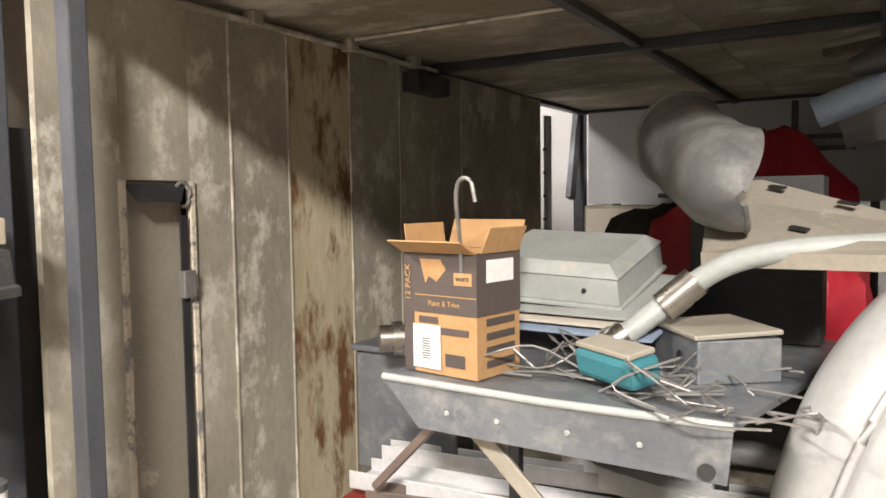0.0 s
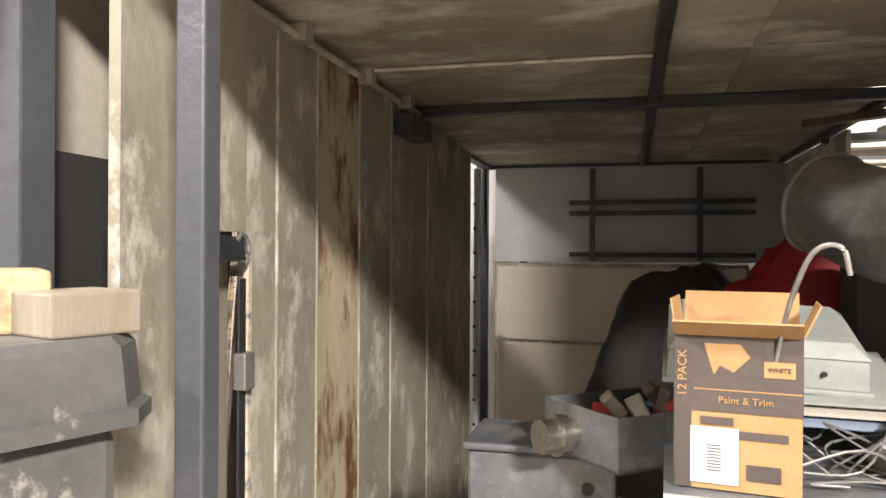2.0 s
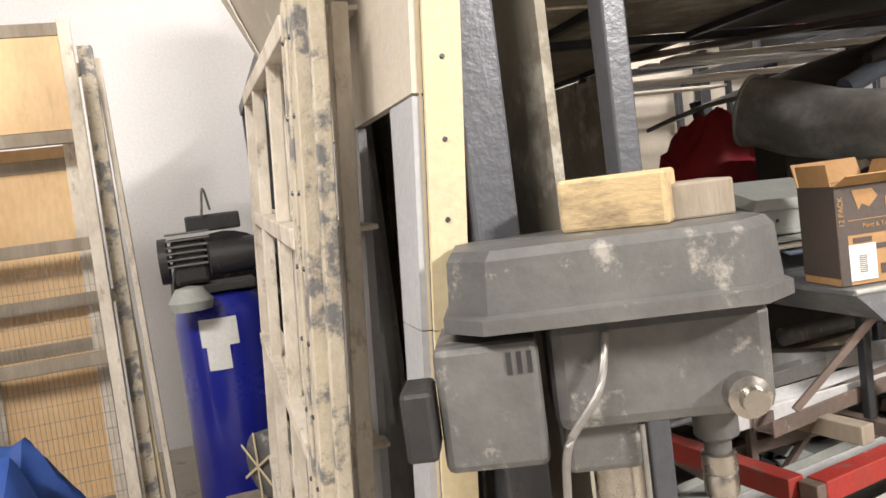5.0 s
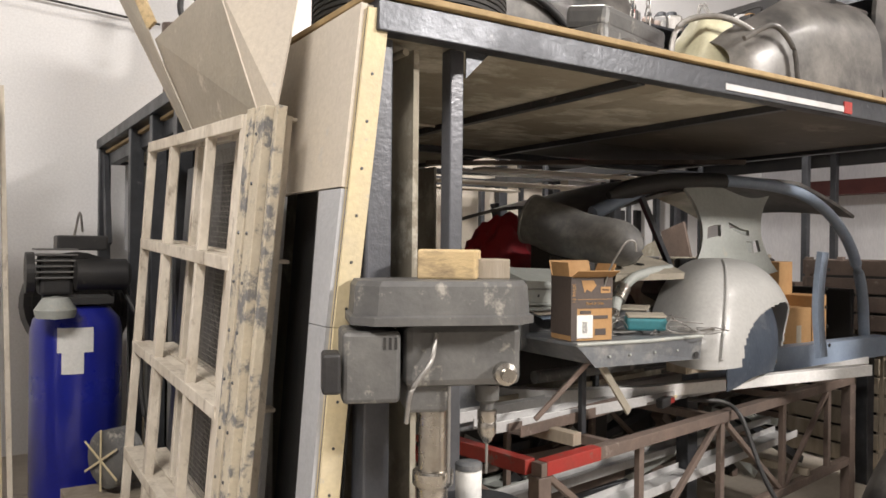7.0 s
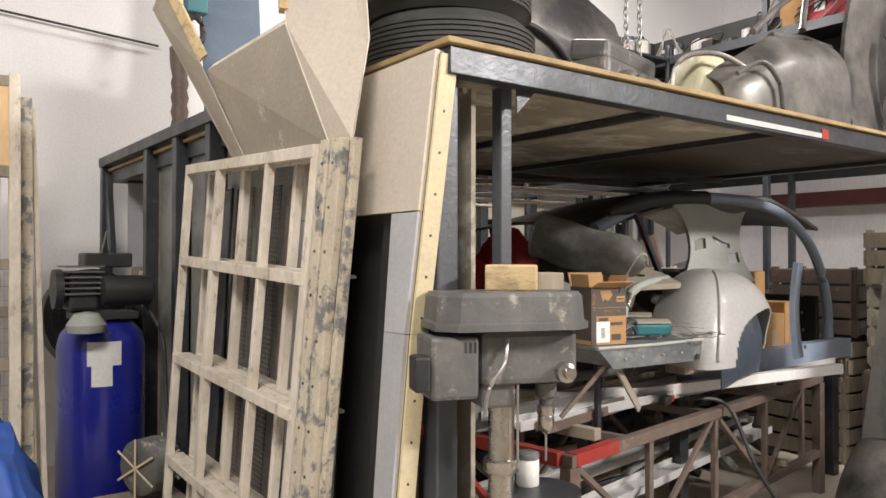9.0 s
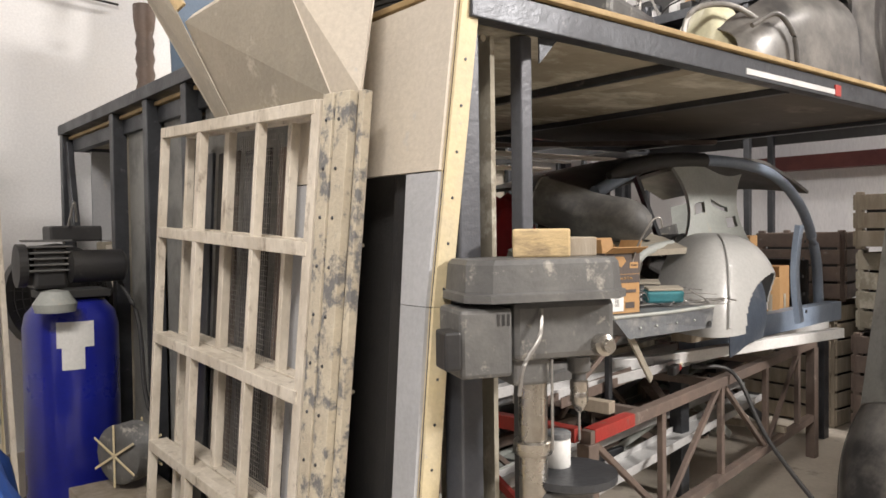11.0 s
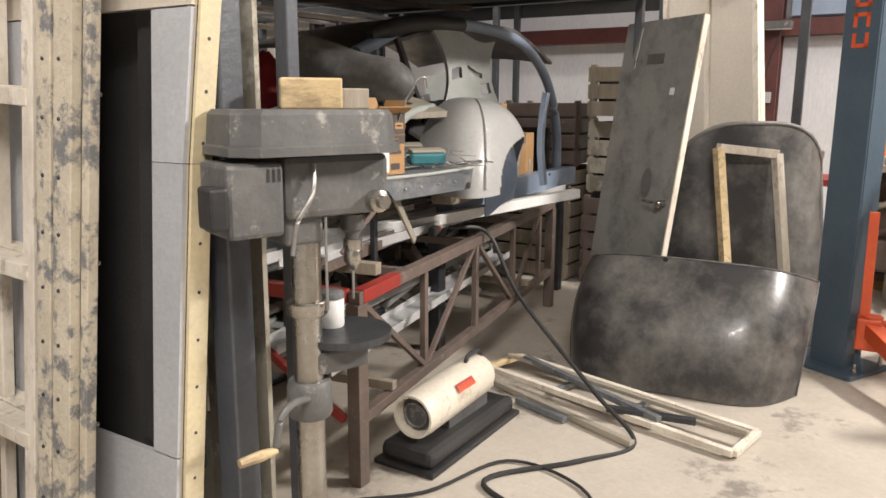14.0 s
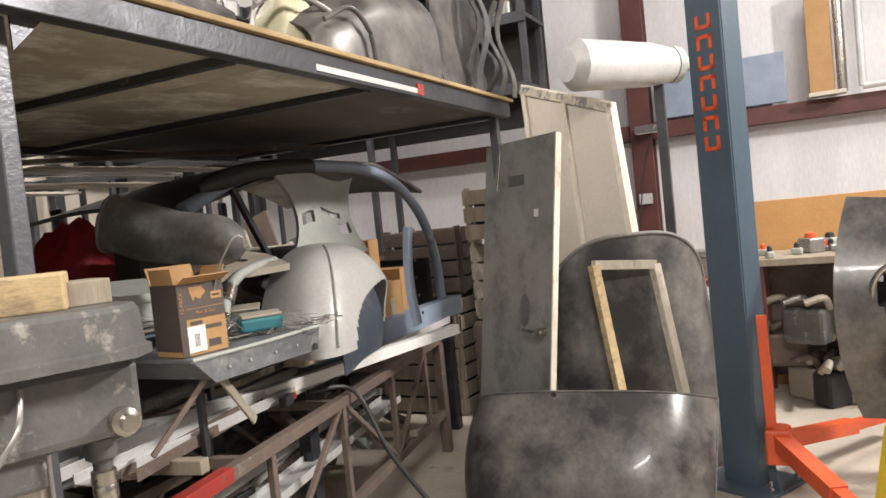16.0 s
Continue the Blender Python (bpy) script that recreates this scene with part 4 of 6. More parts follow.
t = thing("trunk_lid", (2.5, -0.48, 0), "dusty glossy black rounded car boot lid leaning upright on the floor", "car panel")
part("skin", surface(hoodf, 40, 20, 0.006), "hood", t, "", True)
part("rolled_edge", tube([hoodf(k / 40, 1) for k in range(41)], 0.006, None, 8), "hood", t, "", True)
for v in (0.0, 1.0):
    part("side_edge", tube([hoodf(v, k / 20) for k in range(21)], 0.006, None, 8), "hood", t, "", True)
part("handle_hole", lathe([(0.014, 0), (0.014, 0.003), (0, 0.003)], Matrix.Translation(hoodf(0.42, 0.985) + V((-0.008, 0, 0))) @ pose(0, 0, 0, 0, -90), 12), "black", t)
# Added prop, near-black for the shade behind the lid.
solo("lid_prop", B((2.7, -0.6, 0), (2.95, -0.1, 0.5)), "cavity", "plain near-black block added to prop the car lid from behind", "crate")

# ---- grey door, white door, sash and black panel ----
dd, nn = V((-0.586, -0.81, 0)), V((-0.81, 0.586, 0))
tr = V((3.035, -0.422, 0))


def dr(a, z, o=0.0):
    """A point on the leaning door: a metres in from the free edge, z up, o proud."""
    return tr - dd * a + nn * (0.143 * (1.977 - z) + o) + V((0, 0, z))


t = thing("grey_steel_door", (2.9, 0, 0), "scuffed grey flush steel door with lever handle, leaning on others", "door")
part("leaf", plate([dr(0, 0.01), dr(0.69, 0.01), dr(0.69, 1.977), dr(0, 1.977)], 0.03), "doorgrey", t)
part("edge", beam(dr(-0.005, 0.02, -0.012), dr(-0.005, 1.97, -0.012), 0.012, 0.036, up=nn), "frame", t)
lv = part("lever", tube([dr(0.06, 0.93, 0.045), dr(0.2, 0.935, 0.045)], 0.009), "chrome", t, "steel lever handle", True)
part("rose", tube([dr(0.06, 0.93, 0.0), dr(0.06, 0.93, 0.05)], 0.022, None, 14), "chrome", t, "", True)
part("pull", tube([dr(0.52, 1.94, 0.01), dr(0.54, 1.7, 0.01)], 0.007), "chrome", t)
part("sign_shadow", plate([dr(0.28, 1.78, 0.001), dr(0.44, 1.78, 0.001), dr(0.44, 1.72, 0.001), dr(0.28, 1.72, 0.001)], 0.001), "press", t, "dark rectangle left by a sign")
part("sticker", plate([dr(0.14, 1.58, 0.001), dr(0.18, 1.58, 0.001), dr(0.18, 1.54, 0.001), dr(0.14, 1.54, 0.001)], 0.001), "paper", t)
part("dark_stain", plate([dr(0.25 + 0.05 * math.cos(a), 1.03 + 0.09 * math.sin(a), 0.001) for a in [k * 0.52 for k in range(12)]], 0.001), "press", t)


def wd(a, z, o=0.0):
    """A point on the leaning white door: a from 0 to 1 across from its free edge."""
    k = z / 2.35
    r0, r1 = V((3.52, -0.8, 0)), V((3.95, -0.53, 2.2))
    l0, l1 = V((4.12, 0.02, 0)), V((4.5, 0.24, 2.5))
    return r0.lerp(r1, k).lerp(l0.lerp(l1, k), a) + nn * o


t = thing("white_panel_door", (3.9, -0.2, 0), "tall chipped off-white panelled door leaning behind the grey one", "door")
part("leaf", plate([wd(0, 0.01), wd(1, 0.01), wd(1, 2.35), wd(0, 2.35)], 0.035), "cream", t)
for a in (0.03, 0.5, 0.97):
    part("stile", beam(wd(a, 0.05, 0.006), wd(a, 2.3, 0.006), 0.05, 0.02, up=nn), "frame", t)
part("top_rail", beam(wd(0.0, 2.31, 0.008), wd(1, 2.31, 0.008), 0.02, 0.06), "peel", t)
t = thing("wooden_sash", (3.3, -0.7, 0), "weathered wooden sash frame leaning on the black panel", "window frame")
s0, s1 = V((3.25, -0.5, 1.24)), V((3.52, -0.78, 1.2))
sb = nn * 0.0 + V((-0.14, -0.16, -1.0))
for p, q, mt in ((s0, s1, "frame"), (s0, s0 + sb, "wood"), (s1, s1 + sb, "frame"), (s0 + sb, s1 + sb, "frame")):
    part("rail", beam(p, q, 0.05, 0.05), mt, t)


def blackpanel(u, v):
    a = u * 2 - 1
    p = V((3.52, -0.66, 0)) + V((0.3, -0.42, 0)) * a
    top = 1.36 - 0.3 * abs(a) ** 3.5
    return p + V((-0.1 * (1 - v), -0.12 * (1 - v), 0.02 + top * v)) + V((0.6, 0.4, 0)) * 0.25 * abs(a) ** 5


t = thing("car_hood", (3.5, -0.7, 0), "dusty black curved car panel standing behind the sash", "car panel")
part("skin", surface(blackpanel, 24, 16, 0.006), "hood", t, "", True)
part("rim", tube([blackpanel(k / 24, 1) for k in range(25)], 0.012, None, 8), "fenderdust", t, "dusty rolled rim", True)
for u in (0.0, 1.0):
    part("rim", tube([blackpanel(u, k / 16) for k in range(17)], 0.012, None, 8), "fenderdust", t, "", True)
# ---- vehicle lift ----
lf = thing("two_post_lift", (3.42, -1.2, 0), "blue-grey steel lift column with orange swing arms", "vehicle lift")
lm = pose(3.42, -1.2, 0, 0, 0, 62)
part("back_plate", B((-0.1, 0.07, 0.01), (0.1, 0.08, 3.6), lm, 0.002), "liftgrey", lf)
for s in (-1, 1):
    part("side_plate", B((s * 0.1 - 0.005, -0.08, 0.01), (s * 0.1 + 0.005, 0.07, 3.6), lm, 0.002), "liftgrey", lf)
    part("lip", B((s * 0.06, -0.085, 0.01), (s * 0.105, -0.078, 3.6), lm, 0.001), "liftgrey", lf)
part("base_plate", B((-0.22, -0.2, 0.0), (0.22, 0.2, 0.02), lm, 0.002), "liftgrey", lf)
part("gusset", plate([lm @ V((-0.148, 0.05, 0.02)), lm @ V((-0.21, 0.05, 0.02)), lm @ V((-0.148, 0.05, 0.2))], 0.01), "liftgrey", lf)
for x, y in ((-0.18, 0.1), (-0.18, -0.15), (0.18, 0.1), (0.18, -0.15)):
    part("anchor_bolt", lathe([(0.014, 0.02), (0.014, 0.045), (0.008, 0.05), (0.008, 0.08)], lm @ Matrix.Translation((x, y, 0)), 8), "chrome", lf)
part("carriage", beam((3.3, -1.335, 0.2), (3.33, -1.325, 0.92), 0.03, 0.05), "orange", lf, "orange lift carriage")
part("carriage_foot", B((3.24, -1.42, 0.16), (3.36, -1.3, 0.34), None, 0.01), "orange", lf)
part("arm", beam((3.3, -1.36, 0.28), (2.82, -1.61, 0.19), 0.085, 0.085), "orange", lf)
part("arm_extension", beam((2.9, -1.57, 0.205), (2.3, -1.88, 0.11), 0.065, 0.06), "orange", lf)
part("arm", beam((3.36, -1.38, 0.26), (3.85, -1.72, 0.2), 0.085, 0.075), "orange", lf)
part("arm_extension", beam((3.8, -1.69, 0.205), (4.3, -2.0, 0.16), 0.06, 0.05), "orange", lf)
part("arm_pivot", lathe([(0.055, 0.2), (0.055, 0.35)], Matrix.Translation((3.3, -1.37, 0))), "orange", lf, "", True)
for k in range(7):
    z = 1.79 + 0.105 * k
    w = 0.05 if k % 3 else 0.055
    for dx in (-0.045, 0.025):
        part("orange_mark", B((dx - 0.1, 0.0801, z), (dx - 0.08, 0.0825, z + 0.075), lm @ Matrix.Translation((0.1, 0, 0)), 0), "orange", lf)
    part("orange_mark", B((-0.045, 0.0801, z + (0.055 if k % 2 else 0.0)), (0.045, 0.0825, z + (0.075 if k % 2 else 0.02)), lm, 0), "orange", lf)

ys = thing("yellow_stand_sign", (2.56, -1.98, 0), "bright yellow folding floor stand with a white printed foot", "floor stand")
part("panel", plate([(2.47, -1.86, 0.01), (2.66, -2.1, 0.01), (2.72, -2.05, 0.58), (2.53, -1.81, 0.58)], 0.02), "yellowpaint", ys)
part("panel", plate([(2.68, -1.7, 0.01), (2.87, -1.94, 0.01), (2.77, -2.03, 0.58), (2.58, -1.79, 0.58)], 0.02), "yellowpaint", ys)
part("hinge", tube([(2.55, -1.8, 0.58), (2.745, -2.04, 0.58)], 0.012), "yellowpaint", ys)

# ---- slatted window frames leaning on the end wall ----
def gx(z):
    return -0.185 - 0.075 * (1.95 - z)


def gp(y, z, o=0.0):
    return V((gx(z) + o, y + 0.05 * (1.95 - z) * (1.1 - y), z + 0.045 * (y - 0.45)))


def grid_frame(name, dy, o, label, mesh=False):
    t = thing(name, (-0.3, 1.1 + dy, 0), label, "window frame", "leaning sash frames")
    ys = (1.83, 1.4, 0.87, 0.47)
    for i, y in enumerate(ys):
        part("stile", beam(gp(y + dy, 0.02, o), gp(y + dy, 1.96, o), (0.03, 0.045, 0.028, 0.05)[i], 0.035, up=(1, 0, 0)), "frame", t)
    for z in (0.05, 0.57, 1.04, 1.5, 1.94):
        part("rail", beam(gp(ys[0] + dy, z, o - 0.004), gp(ys[-1] + dy, z, o - 0.004), 0.036, 0.045), "frame", t)
        part("ledge", beam(gp(ys[0] + dy, z + 0.012, o + 0.035), gp(ys[-1] + dy, z + 0.012, o + 0.035), 0.05, 0.012), "frame", t)
    if mesh:
        bm = bmesh.new()
        for k in range(26):
            y = 0.9 + 0.018 * k
            beam(gp(y, 0.1, o + 0.02), gp(y, 1.9, o + 0.02), 0.0014, 0.0014, bm, 0)
        for k in range(95):
            z = 0.1 + 0.0195 * k
            beam(gp(0.9, z, o + 0.02), gp(1.38, z, o + 0.02), 0.0014, 0.0014, bm, 0)
        ob = part("wire_mesh", bm, "wire", t)
        ob["kind"] = "stuff"
    return t


grid_frame("slatted_sash_frame", 0, 0, "weathered cream multi-pane sash frame without glass, leaning on the rack")
grid_frame("slatted_sash_frame", -0.08, 0.085, "second weathered sash frame with wire mesh, stacked behind the first", True)
for k, (y, w, o) in enumerate(((0.385, 0.06, -0.01), (0.31, 0.075, -0.005), (0.25, 0.03, 0.02))):
    t = thing("riveted_plank", (-0.3, y, 0), "upright plank with peeling cream paint and rivets, leaning with the frames", "plank", "riveted planks")
    part("plank", beam(gp(y, 0.02, o), gp(y, 1.97, o), w, 0.03, up=(1, 0, 0)), "peel", t)
    if k < 2:
        for j in range(13):
            c = gp(y + (0.012 if k else 0.0), 0.15 + 0.145 * j, o)
            part("rivet", lathe([(0.006, 0), (0.004, 0.004), (0, 0.005)], Matrix.Translation(c + V((-0.015, 0, 0))) @ pose(0, 0, 0, 0, -90, 0), 8), "steel", t)
for k in range(9):
    y = 0.55 + 0.14 * k
    solo("dark_slat", beam(gp(y, 0.02, 0.15 + 0.01 * (k % 2)), gp(y + 0.02, 1.85, 0.15 + 0.01 * (k % 2)), 0.07 + 0.02 * (k % 3), 0.015, up=(1, 0, 0)), ("brownsteel", "cavity", "steel")[k % 3], "dark weathered slat standing behind the sash frames", "slat", "slats behind the frames")
t = thing("sheet_metal_chute", (-0.2, 0.8, 1.95), "bare folded sheet-metal chute standing on the sash frames", "metal chute")
part("left_flap", plate([(-0.15, 1.32, 1.99), (-0.17, 1.15, 1.98), (-0.3, 1.29, 2.36), (-0.4, 1.54, 2.79), (-0.41, 1.66, 2.7)], 0.004), "bare", t)
part("wood_cleat", beam((-0.395, 1.49, 2.76), (-0.3, 1.31, 2.42), 0.015, 0.05), "wood", t, "pine cleat nailed to the flap")
part("centre_sheet", plate([(-0.165, 1.2, 1.985), (-0.17, 0.42, 1.96), (-0.25, 0.6, 2.4), (-0.29, 1.29, 2.365)], 0.004), "bare", t)
part("fold", plate([(-0.25, 0.6, 2.4), (-0.29, 1.29, 2.365), (-0.26, 1.29, 2.4), (-0.22, 0.6, 2.44)], 0.004), "frame", t)
part("right_sheet", plate([(-0.17, 0.42, 1.96), (-0.17, 0.26, 1.95), (-0.1, 0.275, 2.3), (-0.1, 0.32, 2.62), (-0.12, 0.5, 2.95), (-0.2, 0.75, 2.95), (-0.25, 0.6, 2.4)], 0.004), "cream", t)
part("wood_cleat", beam((-0.22, 0.7, 2.75), (-0.245, 0.62, 2.45), 0.04, 0.04), "wood", t, "pine cleat with knots")

# ---- dark stud frame on the outside of the end wall ----
t = thing("stud_wall_frame", (-0.02, 3.2, 0), "dark steel stud frame with grey sheet infill along the rack's end", "steel frame")
for y in (1.95, 2.5, 3.1, 4.3):
    part("stud", B((-0.06, y - 0.035, 0), (0.02, y + 0.035, 2.26)), "steel", t)
part("top_rail", B((-0.07, 0.9, 2.262), (0.03, 4.34, 2.33)), "steel", t)
for y0, y1 in ((0.86, 1.9), (1.99, 2.46), (2.54, 3.06)):
    part("infill", B((0.03, y0, 0.02), (0.045, y1, 2.2), None, 0), "doorgrey", t)
part("brace", beam((-0.02, 4.1, 1.55), (-0.02, 4.26, 2.2), 0.04, 0.09), "steel", t)
# ---- compressor ----
c = thing("air_compressor", (-0.39, 2.72, 0), "upright royal blue air compressor tank with black pump on top", "air compressor")
T = Matrix.Translation((-0.39, 2.72, 0))
part("tank", lathe([(0.18, 0.1), (0.215, 0.16), (0.23, 0.22), (0.23, 1.08), (0.215, 1.15), (0.165, 1.21), (0.0, 1.23)], T, 40), "blue", c, "", True)
part("foot_ring", lathe([(0.2, 0.0), (0.21, 0.0), (0.21, 0.12), (0.2, 0.12)], T, 30), "blue", c)
part("sticker", surface(lambda u, v: V((-0.39 - 0.232 * math.cos(1.05 + u * 0.75), 2.72 - 0.232 * math.sin(1.05 + u * 0.75), 0.99 + 0.13 * v)), 6, 1, 0.001), "paper", c)
part("sticker", surface(lambda u, v: V((-0.39 - 0.234 * math.cos(1.15 + u * 0.45), 2.72 - 0.234 * math.sin(1.15 + u * 0.45), 0.88 + 0.13 * v)), 6, 1, 0.001), "paper", c)
part("saddle", B((-0.55, 2.6, 1.23), (-0.22, 2.85, 1.27)), "black", c)
mo = part("motor", lathe([(0.05, 0), (0.085, 0.01), (0.085, 0.26), (0.06, 0.28)], Matrix.Translation((-0.42, 2.62, 1.39)) @ pose(0, 0, 0, 0, 90, 0), 24), "black", c, "black finned motor", True)
part("pump_body", B((-0.58, 2.62, 1.28), (-0.42, 2.82, 1.5), None, 0.02), "black", c)
for k in range(6):
    part("cooling_fin", B((-0.6, 2.6, 1.37 + 0.03 * k), (-0.4, 2.84, 1.38 + 0.03 * k)), "press", c)
part("pump_head", B((-0.5, 2.62, 1.52), (-0.25, 2.8, 1.6), None, 0.01), "black", c)
part("flywheel", lathe([(0.07, -0.02), (0.11, -0.02), (0.11, 0.02), (0.07, 0.02)], Matrix.Translation((-0.62, 2.72, 1.4)) @ pose(0, 0, 0, 0, 90, 0)), "black", c)
part("air_filter", lathe([(0.0, 0), (0.09, 0.01), (0.1, 0.05), (0.06, 0.11), (0.0, 0.12)], Matrix.Translation((-0.52, 2.46, 1.17))), "paleplate", c, "", True)
part("hose", tube(smooth_path([(-0.16, 2.66, 1.3), (-0.1, 2.55, 1.1), (-0.1, 2.45, 0.7), (-0.05, 2.3, 0.4)]), 0.012), "black", c)
part("copper_line", tube(smooth_path([(-0.42, 2.6, 1.6), (-0.4, 2.55, 1.72), (-0.38, 2.6, 1.62)]), 0.006), "wire", c)
f = thing("drum_fan", (-0.55, 3.3, 0), "dark wire-guard shop fan standing behind the compressor", "fan")
fm = Matrix.Translation((-0.3, 3.2, 1.2)) @ pose(0, 0, 0, 78, 0, 15)
for r in (0.06, 0.1, 0.135, 0.17, 0.205, 0.24, 0.275, 0.31):
    part("guard_ring", tube([fm @ V((r * math.cos(a), r * math.sin(a), 0.05 - 0.1 * (r / 0.31) ** 2)) for a in [k * math.pi / 16 for k in range(33)]], 0.004, None, 6, True), "black", f)
for k in range(32):
    a = k * math.pi / 16
    part("guard_spoke", tube([fm @ V((r * math.cos(a), r * math.sin(a), 0.05 - 0.1 * (r / 0.31) ** 2)) for r in (0.03, 0.1, 0.2, 0.31)], 0.0025, None, 5), "black", f)
part("hub", lathe([(0.0, 0.06), (0.06, 0.05), (0.08, -0.1), (0.0, -0.1)], fm), "black", f, "", True)
part("rim", lathe([(0.305, -0.12), (0.32, -0.12), (0.32, -0.04), (0.305, -0.04)], fm), "black", f)
part("stand", tube([(-0.3, 3.25, 1.15), (-0.3, 3.25, 0.02)], 0.025), "black", f)
part("foot", lathe([(0.25, 0), (0.25, 0.02), (0.05, 0.05)], Matrix.Translation((-0.3, 3.25, 0))), "black", f)
r_ = thing("cord_reel", (-0.27, 2.2, 0.33), "reel of grey cord between yellow flanges on a low box", "cord reel")
rm = Matrix.Translation((-0.27, 2.2, 0.5)) @ pose(0, 0, 0, 0, 90, 25)
part("cord", lathe([(0.06, -0.07)] + [(0.13 + 0.012 * (k % 2), -0.07 + 0.01 * k) for k in range(15)] + [(0.06, 0.07)], rm), "press", r_, "", True)
for s in (-1, 1):
    for a in (0, 60, 120):
        part("flange_arm", B((-0.15, -0.006, s * 0.085 - 0.003), (0.15, 0.006, s * 0.085 + 0.003), rm @ pose(0, 0, 0, 0, 0, a)), "yellow", r_)
solo("low_crate", B((-0.5, 2.05, 0), (-0.1, 2.38, 0.33)), "oldwood", "low weathered wooden crate under the cord reel", "crate")
solo("floor_board", B((-0.75, 1.6, 0.0), (-0.45, 2.5, 0.05)), "cream", "pale board lying on the floor beside the frames", "board")

# ---- tarp over a stand ----
def tarpf(u, v):
    x = -1.74 + 0.9 * u
    y = 0.75 + 1.0 * v
    d = max(abs(u - 0.45) / 0.55, (v - 0.55) / 0.45, (0.55 - v) / 0.72)
    p = V((u * 3.1, v * 3.1, 1.3))
    fold = 1 - abs(noise.noise(p * 0.9 + V((0.5 * noise.noise(p * 1.3), 0, 0)))) * 2.4
    fold2 = 1 - abs(noise.noise(p * 2.2 + V((7, 3, 0)))) * 2.2
    z = 0.87 - 1.45 * max(0, d - 0.62) ** 1.05 + 0.1 * fold * (0.6 + 0.4 * d) + 0.045 * fold2
    out = 0.1 * max(0, d - 0.5) * math.sin(19 * u + 13 * v) + 0.04 * fold2 * max(0, d - 0.5)
    side = 1 if u > 0.45 else -1
    return V((x + side * out, y - out, z))


solo("blue_tarp", surface(tarpf, 90, 90, 0.003), "tarp", "crumpled blue woven tarp thrown over a yellow stand", "tarp", smooth=True)
t = thing("yellow_stand", (-1.35, 1.2, 0), "yellow painted tube stand beneath the blue tarp", "stand")
for x in (-1.5, -1.15):
    for y in (1.05, 1.5):
        part("leg", beam((x, y, 0), (x, y, 0.78), 0.035, 0.035), "yellowpaint", t)
    part("rail", beam((x, 1.05, 0.76), (x, 1.5, 0.76), 0.035, 0.035), "yellowpaint", t)
for y in (1.05, 1.5):
    part("rail", beam((-1.5, y, 0.4), (-1.15, y, 0.4), 0.035, 0.035), "yellowpaint", t)
solo("white_pipe", tube([(-1.32, 1.15, 0.83), (-1.28, 0.9, 0.8), (-1.13, 0.3, 0.76), (-1.05, 0.05, 0.75)], 0.042, None, 20), "white", "scuffed white plastic pipe poking from under the tarp", "pipe", smooth=True)
solo("pipe_trestle", beam((-1.06, 0.12, 0.0), (-1.06, 0.12, 0.7), 0.05, 0.05), "oldwood", "wooden prop under the white pipe", "prop")

# ---- wooden frames beside the compressor ----
def wooden_frame(name, x0, x1, y, top, rungs, label, mt, gap=0.09, back=None):
    t = thing(name, ((x0 + x1) / 2, y, 0), label, "wooden frame", "frames at the wall")
    lean = 0.12
    q = lambda x, z: V((x, y + lean * (z / top) * 1.6 - 0.1, z))
    for x in (x0, x1):
        part("stile", beam(q(x, 0), q(x, top), 0.05, gap, up=(1, 0, 0)), mt, t)
    for z in rungs:
        part("rung", beam(q(x0, z), q(x1, z), 0.04, 0.055), "oldwood", t)
    if back:
        part("panel", plate([q(x0, back[0]), q(x1, back[0]), q(x1, back[1]), q(x0, back[1])], 0.012), back[2], t)
    return t


wooden_frame("wooden_sash", -1.42, -0.86, 2.4, 2.5, (0.06, 1.05, 1.54, 2.0, 2.46), "tall weathered wooden frame with rungs leaning beside the compressor", "frame", 0.05, (2.03, 2.46, "plyboard"))
wooden_frame("wooden_sash", -1.5, -0.8, 2.48, 2.4, (0.3, 1.3, 2.3), "tall pale wooden frame stacked behind another", "peel", 0.06)
wooden_frame("wooden_sash", -1.36, -0.93, 2.53, 2.1, (0.4, 1.1, 1.9), "narrow frame with tan hardboard infill behind the others", "frame", 0.05, (0.1, 1.98, "plyboard"))
for x, mt in ((-0.755, "yellow"), (-0.71, "frame")):
    solo("loose_plank", beam((x, 2.38, 0.0), (x - 0.05, 2.6, 2.35), 0.035, 0.025, up=(1, 0, 0)), mt, "narrow pale plank leaning with the wooden frames", "plank", "planks by the frames")
bm = bmesh.new()
for k in range(28):
    beam((-1.4 + 0.02 * k, 2.4, 0.1), (-1.4 + 0.02 * k, 2.46, 1.5), 0.002, 0.002, bm, 0)
for k in range(20):
    beam((-1.42, 2.4 + 0.003 * k, 0.1 + 0.07 * k), (-0.86, 2.4 + 0.003 * k, 0.1 + 0.07 * k), 0.002, 0.002, bm, 0)
solo("wire_screen", bm, "wire", "rusty wire mesh screen standing behind the wooden frame", "wire mesh", kind="stuff")

